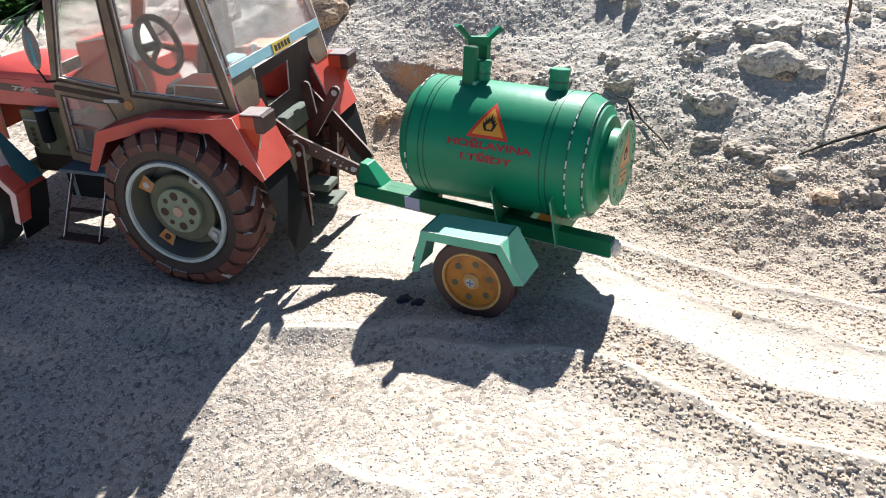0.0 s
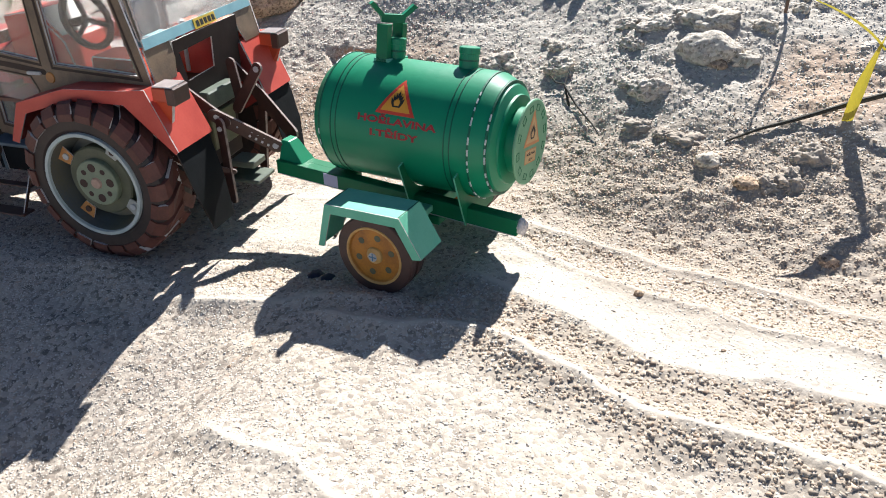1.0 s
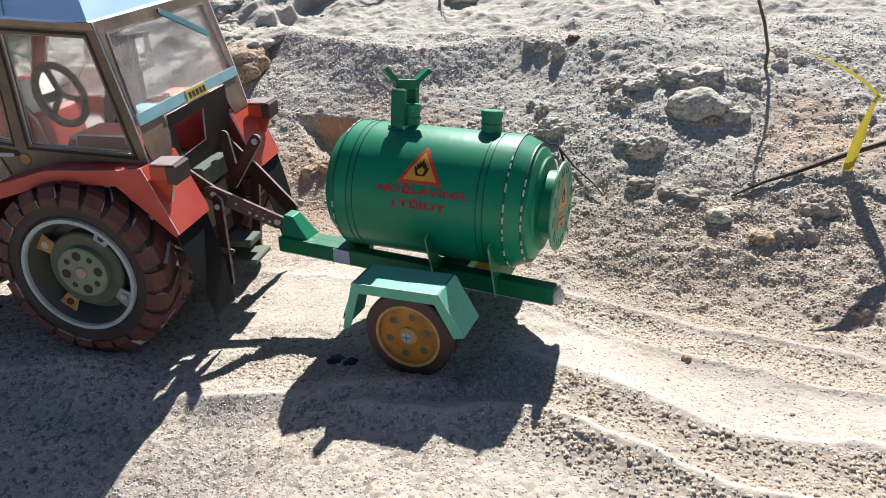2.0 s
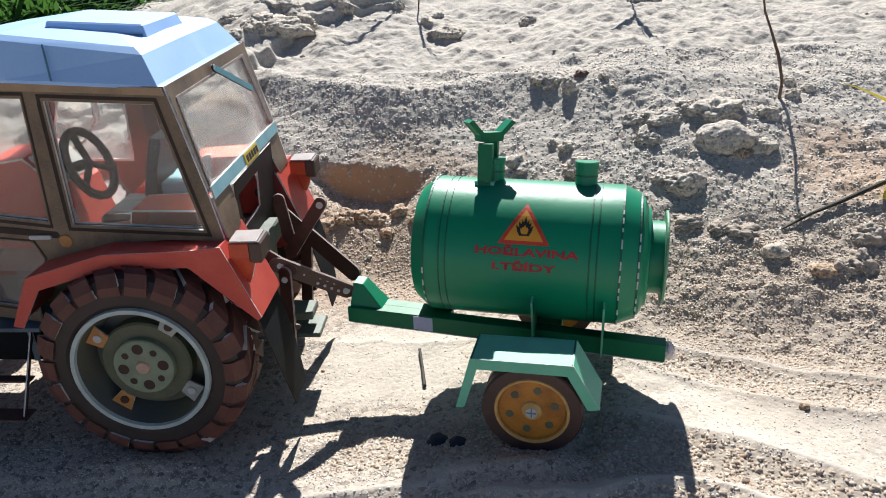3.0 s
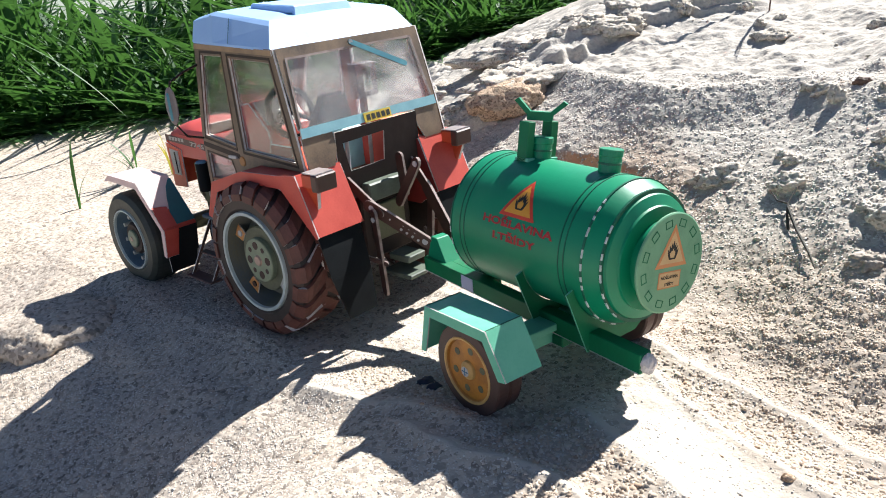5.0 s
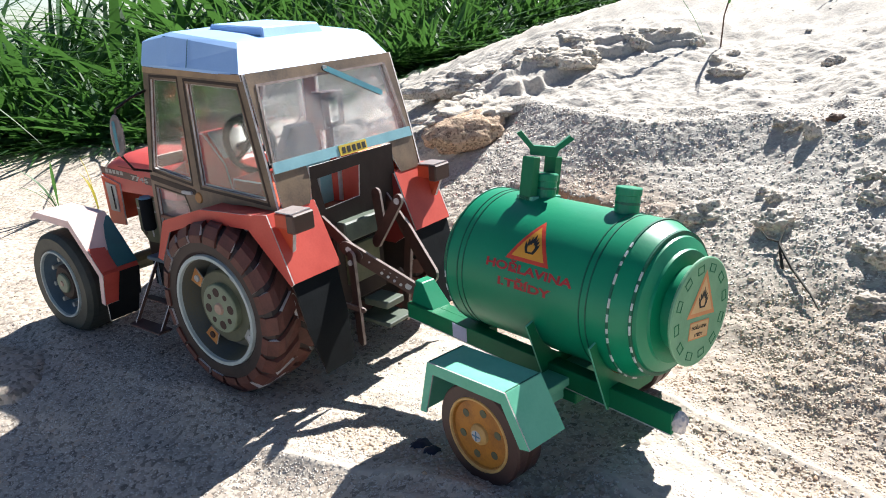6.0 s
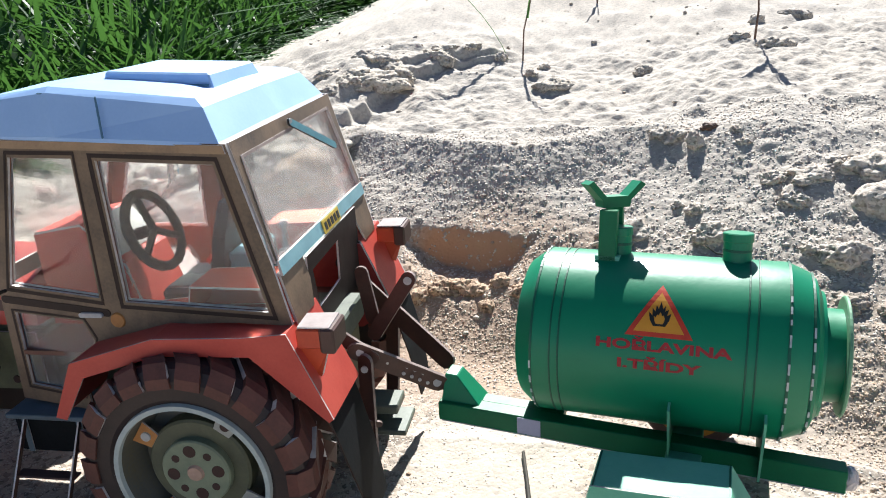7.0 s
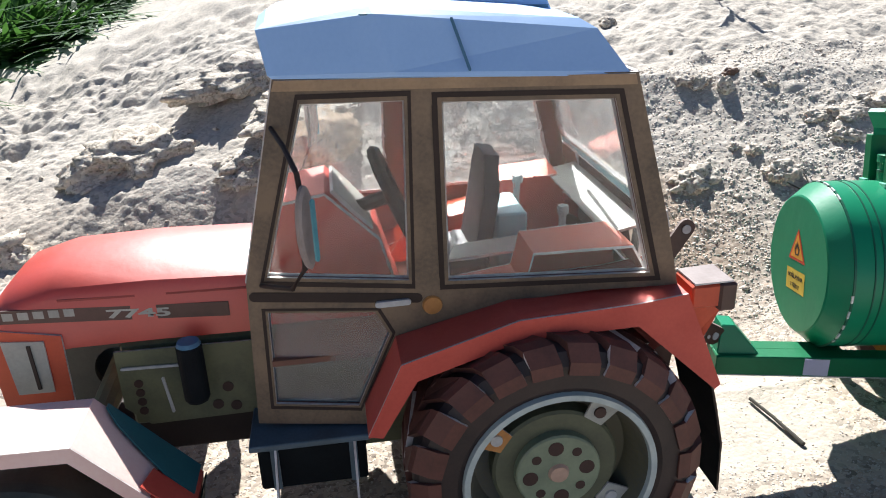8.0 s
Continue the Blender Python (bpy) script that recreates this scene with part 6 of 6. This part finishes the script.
def scatter(name, label, count, x0, x1, y0, y1, small, big, seed, mat):
    """Loose bits strewn over the sand, in one mesh."""
    r = np.random.RandomState(seed)
    xs, ys = r.uniform(x0, x1, count), r.uniform(y0, y1, count)
    zs, sizes = land(xs, ys), small + (big - small) * r.rand(count) ** 4
    verts, faces = [], []
    base = [(1, 0, 0), (-1, 0, 0), (0, 1, 0), (0, -1, 0), (0, 0, 1), (0, 0, -0.6), (0.62, 0.62, 0.5), (-0.62, -0.62, 0.5), (0.62, -0.62, 0.5), (-0.62, 0.62, 0.5)]
    tris = [(4, 6, 9), (4, 9, 7), (4, 7, 8), (4, 8, 6), (6, 0, 2), (6, 2, 9), (9, 2, 1), (9, 1, 7), (7, 1, 3), (7, 3, 8), (8, 3, 0), (8, 0, 6), (0, 5, 2), (2, 5, 1), (1, 5, 3), (3, 5, 0)]
    for x, y, z, s in zip(xs, ys, zs, sizes):
        n, a = len(verts), r.uniform(0, 6.28)
        w = r.uniform(0.7, 1.3, (10, 1)) * s * np.array([[1, r.uniform(0.6, 1), r.uniform(0.5, 0.9)]])
        p = np.array(base) * w
        c, d = math.cos(a), math.sin(a)
        for q in p:
            verts.append(((x + q[0] * c - q[1] * d) * MM, (y + q[0] * d + q[1] * c) * MM, (z + s * 0.1 + q[2]) * MM))
        faces += [tuple(n + i for i in t) for t in tris]
    data = bpy.data.meshes.new(name)
    data.from_pydata(verts, [], faces)
    data.materials.append(mat)
    data.polygons.foreach_set("use_smooth", [True] * len(faces))
    tagged(new(name, data), label, "sand", kind="stuff")


scatter("loose_crumbs", "loose crumbs of crusted sand on the bank", 420, -160, 285, 45, 160, 0.5, 1.7, 3, CRUST)
scatter("hill_crumbs", "loose crumbs of crusted sand on the hill", 220, -100, 285, 160, 380, 0.5, 1.8, 8, CRUST)
scatter("loose_grit", "loose coarse grit on the sand", 260, -160, 285, -130, 60, 0.35, 0.8, 4, CLAY)


def damp(x, y):
    """The coarse brown strips between the tracks and below the bank."""
    foot = step(0, 8, y - np.interp(x, CRESTS[0][0], CRESTS[0][1])) * step(66, 34, y + 8 * smooth_noise(x, y, 26, 71)) * step(92, 118, x)
    below = step(6, 18, x) * step(84, 66, x) * step(36, 48, y) * step(100, 84, y)
    # Track strips count in part; the brown there also paints self-shading.
    return np.maximum(np.maximum(foot, 0.75 * gritty(x, y)), 0.8 * below)


def sprinkle(name, label, count, x0, x1, y0, y1, small, big, seed, wet=False):
    """Very many single grains lying on the sand, in one mesh."""
    r = np.random.RandomState(seed)
    xs, ys = r.uniform(x0, x1, count), r.uniform(y0, y1, count)
    keep = (smooth_noise(xs, ys, 13, 21) * 0.4 + smooth_noise(xs, ys, 40, 22) * 0.35 + 0.9) * (1 - 0.98 * packed(xs, ys)) > r.rand(count) * 1.2 + 1.5 * step(300, 400, ys)
    keep &= (damp(xs, ys) > r.rand(count)) == wet
    xs, ys = xs[keep], ys[keep]
    n = len(xs)
    size = (small + (big - small) * r.rand(n, 1, 1) ** 1.6) * (1 + 0.45 * gritty(xs, ys))[:, None, None]
    zs = skin(xs, ys) - 0.4 * size[:, 0, 0]
    shape = np.array([(1, 0, 0), (0, 1, 0), (-1, 0, 0), (0, -1, 0), (0, 0, 0.8), (0, 0, -0.8)], float)[None] * r.uniform(0.65, 1.25, (n, 6, 1)) * size
    spin = r.normal(size=(n, 3, 3))
    q, _ = np.linalg.qr(spin)
    verts = np.einsum("nij,nkj->nki", q, shape) + np.stack([xs, ys, zs], -1)[:, None]
    tris = np.array([(0, 1, 4), (1, 2, 4), (2, 3, 4), (3, 0, 4), (1, 0, 5), (2, 1, 5), (3, 2, 5), (0, 3, 5)])
    faces = (np.arange(n)[:, None, None] * 6 + tris[None]).reshape(-1, 3)
    data = bpy.data.meshes.new(name)
    data.vertices.add(n * 6)
    data.vertices.foreach_set("co", (verts.reshape(-1, 3) * MM).astype(np.float32).ravel())
    data.loops.add(faces.size)
    data.loops.foreach_set("vertex_index", faces.ravel().astype(np.int32))
    data.polygons.add(len(faces))
    data.polygons.foreach_set("loop_start", np.arange(0, faces.size, 3, dtype=np.int32))
    data.polygons.foreach_set("use_smooth", np.ones(len(faces), dtype=bool))
    data.update(calc_edges=True)
    data.materials.append(GRAIN_BROWN if wet else GRAIN)
    tagged(new(name, data), label, "sand", kind="stuff")


sprinkle("sand_grains", "single coarse grains lying on the sand", 140000, -110, 260, -125, 40, 0.3, 0.6, 7)
sprinkle("damp_grains", "brown coarse grains beside and between the wheel tracks", 150000, 6, 265, -110, 100, 0.45, 0.9, 10, True)
sprinkle("bank_grains", "single coarse grains lying on the bank", 42000, -60, 265, 40, 165, 0.45, 1.0, 8)

# ---- plants ----


def blade(points, width, bm=None, fold_deep=0.25):
    """A leaf blade along the points: folded at its midrib, tapering to the tip."""
    bm = bm or bmesh.new()
    pts = [Vector(p) for p in points]
    rows = []
    for i, p in enumerate(pts):
        d = (pts[min(i + 1, len(pts) - 1)] - pts[max(i - 1, 0)]).normalized()
        side = d.cross((0.15, 0.1, 1))
        side = side.normalized() if side.length > 1e-3 else Vector((1, 0, 0))
        up = side.cross(d)
        t = i / (len(pts) - 1)
        w = width * 0.5 * (0.55 + 0.9 * t if t < 0.4 else 0.91 * (1 - ((t - 0.4) / 0.6) ** 1.7) + 0.02)
        rows.append([bm.verts.new(q) for q in (p - side * w + up * w * fold_deep, p, p + side * w + up * w * fold_deep)])
    for r, s in zip(rows, rows[1:]):
        for k in (0, 1):
            bm.faces.new((r[k], r[k + 1], s[k + 1], s[k]))
    return bm


def bend(a, b, c, n=8):
    a, b, c = Vector(a), Vector(b), Vector(c)
    return [(1 - t) ** 2 * a + 2 * t * (1 - t) * b + t * t * c for t in (k / (n - 1) for k in range(n))]


g = down(217, 60)
plant = thing("yellow_leaf_plant", "yellowing grass shoot growing from the sandy bank", "plant")
part("leaf", blade(bend((216.5, 60, g - 2), (218.5, 61, g + 12), (222, 61.5, g + 29)), 5.0), GRASS_DRY, plant, "broad yellow-green leaf")
part("leaf", blade(bend((222.5, 62, g + 24), (214, 61.6, g + 34), (193.5, 61.5, g + 40.5)), 6.0), GRASS_DRY, plant, "bent yellow leaf with a brown tip")
# A dark rod laid on the sand stands in for a thin cast shadow.
shadow_mark = thing("shadow_stroke", "thin dark rod by the trailer in place of a cast shadow", "twig")
part("shadow_bar", tube([(61.3, 4, down(61.3, 4) + 0.9), (62.6, -4, down(62.6, -4) + 1.2), (64, -14, down(64, -14) + 0.7)], [0.45, 0.4, 0.55]), TWIG, shadow_mark)
stem = thing("fallen_stem", "thin green-brown stem lying on the sand", "twig")
part("stem", tube([(180, 51.5, down(180, 51.5) + 0.7), (190, 55, down(190, 55) + 1.4), (201, 59, down(201, 59) + 1.6), (216, 63.5, down(216, 63.5) + 4), (228, 64, down(228, 64) + 9), (250, 66, down(250, 66) + 16)], [0.35, 0.6, 0.75, 0.9, 0.9, 0.8]), TWIG, stem)
g = down(197.5, 117)
stalk = thing("dry_stalk", "dry upright stalk standing in the sand", "plant")
part("stalk", tube([(197.5, 117, g - 2), (197.6, 117, g + 7), (195, 118, g + 17), (191.5, 119.5, g + 26), (188.5, 120.5, g + 33), (186, 121, g + 44)], [0.7, 0.6, 0.65, 0.5, 0.45, 0.35]), STALK, stalk)
twig = thing("dry_twig", "dark branching dry twig stuck in the bank", "twig")
part("twig_stem", tube([(124, 70, down(124, 70) + 0.6), (122, 74, down(122, 74) + 2), (120.7, 78, down(120.7, 78) + 2.5), (121, 84, down(121, 84) + 4)], [0.5, 0.4, 0.35, 0.25]), TWIG, twig)
part("twig_branch", tube([(121.4, 76, down(121.4, 76) + 2.5), (127, 68, down(127, 68) + 2), (134.5, 57, down(134, 57) + 3), (138, 52, down(138, 52) + 2)], [0.5, 0.45, 0.35, 0.2]), TWIG, twig)
part("twig_branch", tube([(120.7, 78, down(120.7, 78) + 2.5), (117, 79, down(117, 79) + 3), (114, 82, down(114, 82) + 4)], [0.35, 0.3, 0.2]), TWIG, twig)


def sprout(x, y, label, leaves, seed, mat=GRASS):
    r = random.Random(seed)
    ob = thing("sprout", label, "plant")
    z = down(x, y)
    for high, lean, width in leaves:
        a = r.uniform(0, 6.28)
        dx, dy = lean * math.cos(a), lean * math.sin(a)
        part("leaf", blade(bend((x, y, z - 2), (x + dx * 0.2, y + dy * 0.2, z + high * 0.7), (x + dx, y + dy, z + high)), width), mat, ob)
    return ob


g = down(44, 258)
ob = thing("sprout", "thin brown stem with one arching green blade", "plant")
part("stem", tube([(44, 258, g - 2), (45, 258, g + 16), (50, 259, g + 36), (58, 260, g + 58)], [0.45, 0.4, 0.35, 0.25]), STALK, ob, "thin brown stem")
part("leaf", blade(bend((47, 258, g + 22), (51, 259, g + 48), (60, 261, g + 62)), 2.4), GRASS, ob)
part("leaf", blade(bend((37, 257, down(37, 257) - 1), (26, 256, g + 30), (-6, 251, g + 52)), 2.2), GRASS, ob, "arching green blade")
g = down(156, 240)
ob = thing("sprout", "small sprout with a reddish stem and green leaves", "plant")
part("stem", tube([(156, 240, g - 2), (157, 240, g + 14), (156, 241, g + 30), (158, 242, g + 46)], [0.6, 0.45, 0.35, 0.25]), STALK, ob, "reddish stem")
part("leaf", blade(bend((156, 241, g + 26), (150, 240, g + 36), (140, 238, g + 35)), 3.4), GRASS, ob)
part("leaf", blade(bend((156, 241, g + 28), (160, 240, g + 38), (162, 236, g + 44)), 3.0), GRASS, ob)
sprout(84, 350, "reddish dry sprout on the hill", ((26, 4, 3), (22, 8, 3)), 3, STALK)
sprout(-226, 30, "tuft of grass on the flat sand", ((26, 18, 2.6), (20, 22, 2.4), (16, 12, 2.2), (30, 10, 2.2), (18, 6, 2)), 5)
sprout(-212, 44, "tuft of grass on the flat sand", ((30, 6, 2.2), (22, 10, 2.0), (16, 8, 1.8)), 6, GRASS_DRY)
sprout(-206, -14, "thin grass stem on the flat sand", ((36, 6, 2), (20, 10, 2)), 7)
arching = thing("grass_stem", "long arching green grass stem over the sand", "plant")
part("leaf", blade(bend((-340, 16, 87), (-335, 51, 66), (-310, 70, 26), 12), 3.0), GRASS, arching)


def meadow(name, label, count, seed, near, far, y0, y1, tall, wide, mat):
    """Tall grass beyond the edge of the sand, blade by blade, in one mesh."""
    r = np.random.RandomState(seed)
    verts, faces = [], []
    ys = r.uniform(y0, y1, count)
    outs = near + (far - near) * r.rand(count) ** 1.4
    xs = edge_x(ys) - outs
    zs = land(xs, ys)
    brow = land(edge_x(ys) + 4, ys)
    for x, y, z, out, top in zip(xs, ys, zs, outs, brow):
        h, w, a = tall * r.uniform(0.45, 1.2), wide * r.uniform(0.5, 1.3), r.uniform(0, 6.28)
        h = max(20.0, min(h, top - z + 12 + 0.62 * max(out, 0) * r.uniform(0.5, 1.2)))
        lean = max(h, 75.0) * r.uniform(0.25, 1.3)
        dx, dy = math.cos(a), math.sin(a)
        sx, sy = -dy, dx
        n = len(verts)
        for k in range(6):
            t = k / 5
            px, py = x + dx * lean * t * t, y + dy * lean * t * t
            pz = z - 4 + h * (t - 0.35 * t * t * min(lean / h, 1.6))
            ww = w * 0.5 * (1 - t**2.2) + 0.1
            verts.append(((px - sx * ww) * MM, (py - sy * ww) * MM, pz * MM))
            verts.append(((px + sx * ww) * MM, (py + sy * ww) * MM, (pz + ww * 0.4) * MM))
        faces += [(n + 2 * k, n + 2 * k + 1, n + 2 * k + 3, n + 2 * k + 2) for k in range(5)]
    data = bpy.data.meshes.new(name)
    data.from_pydata(verts, [], faces)
    data.materials.append(mat)
    tagged(new(name, data), label, "grass", kind="stuff")


meadow("tall_grass", "dense tall green grass behind the sandy ridge", 13000, 11, 6, 420, -350, 1000, 190, 8.0, GRASS)
meadow("grass_edge", "long grass blades hanging over the edge of the sand", 900, 12, -4, 30, -300, 700, 80, 4.2, GRASS)
meadow("far_grass", "tall grass further back", 13000, 13, 300, 1100, -500, 1400, 300, 14.0, GRASS)
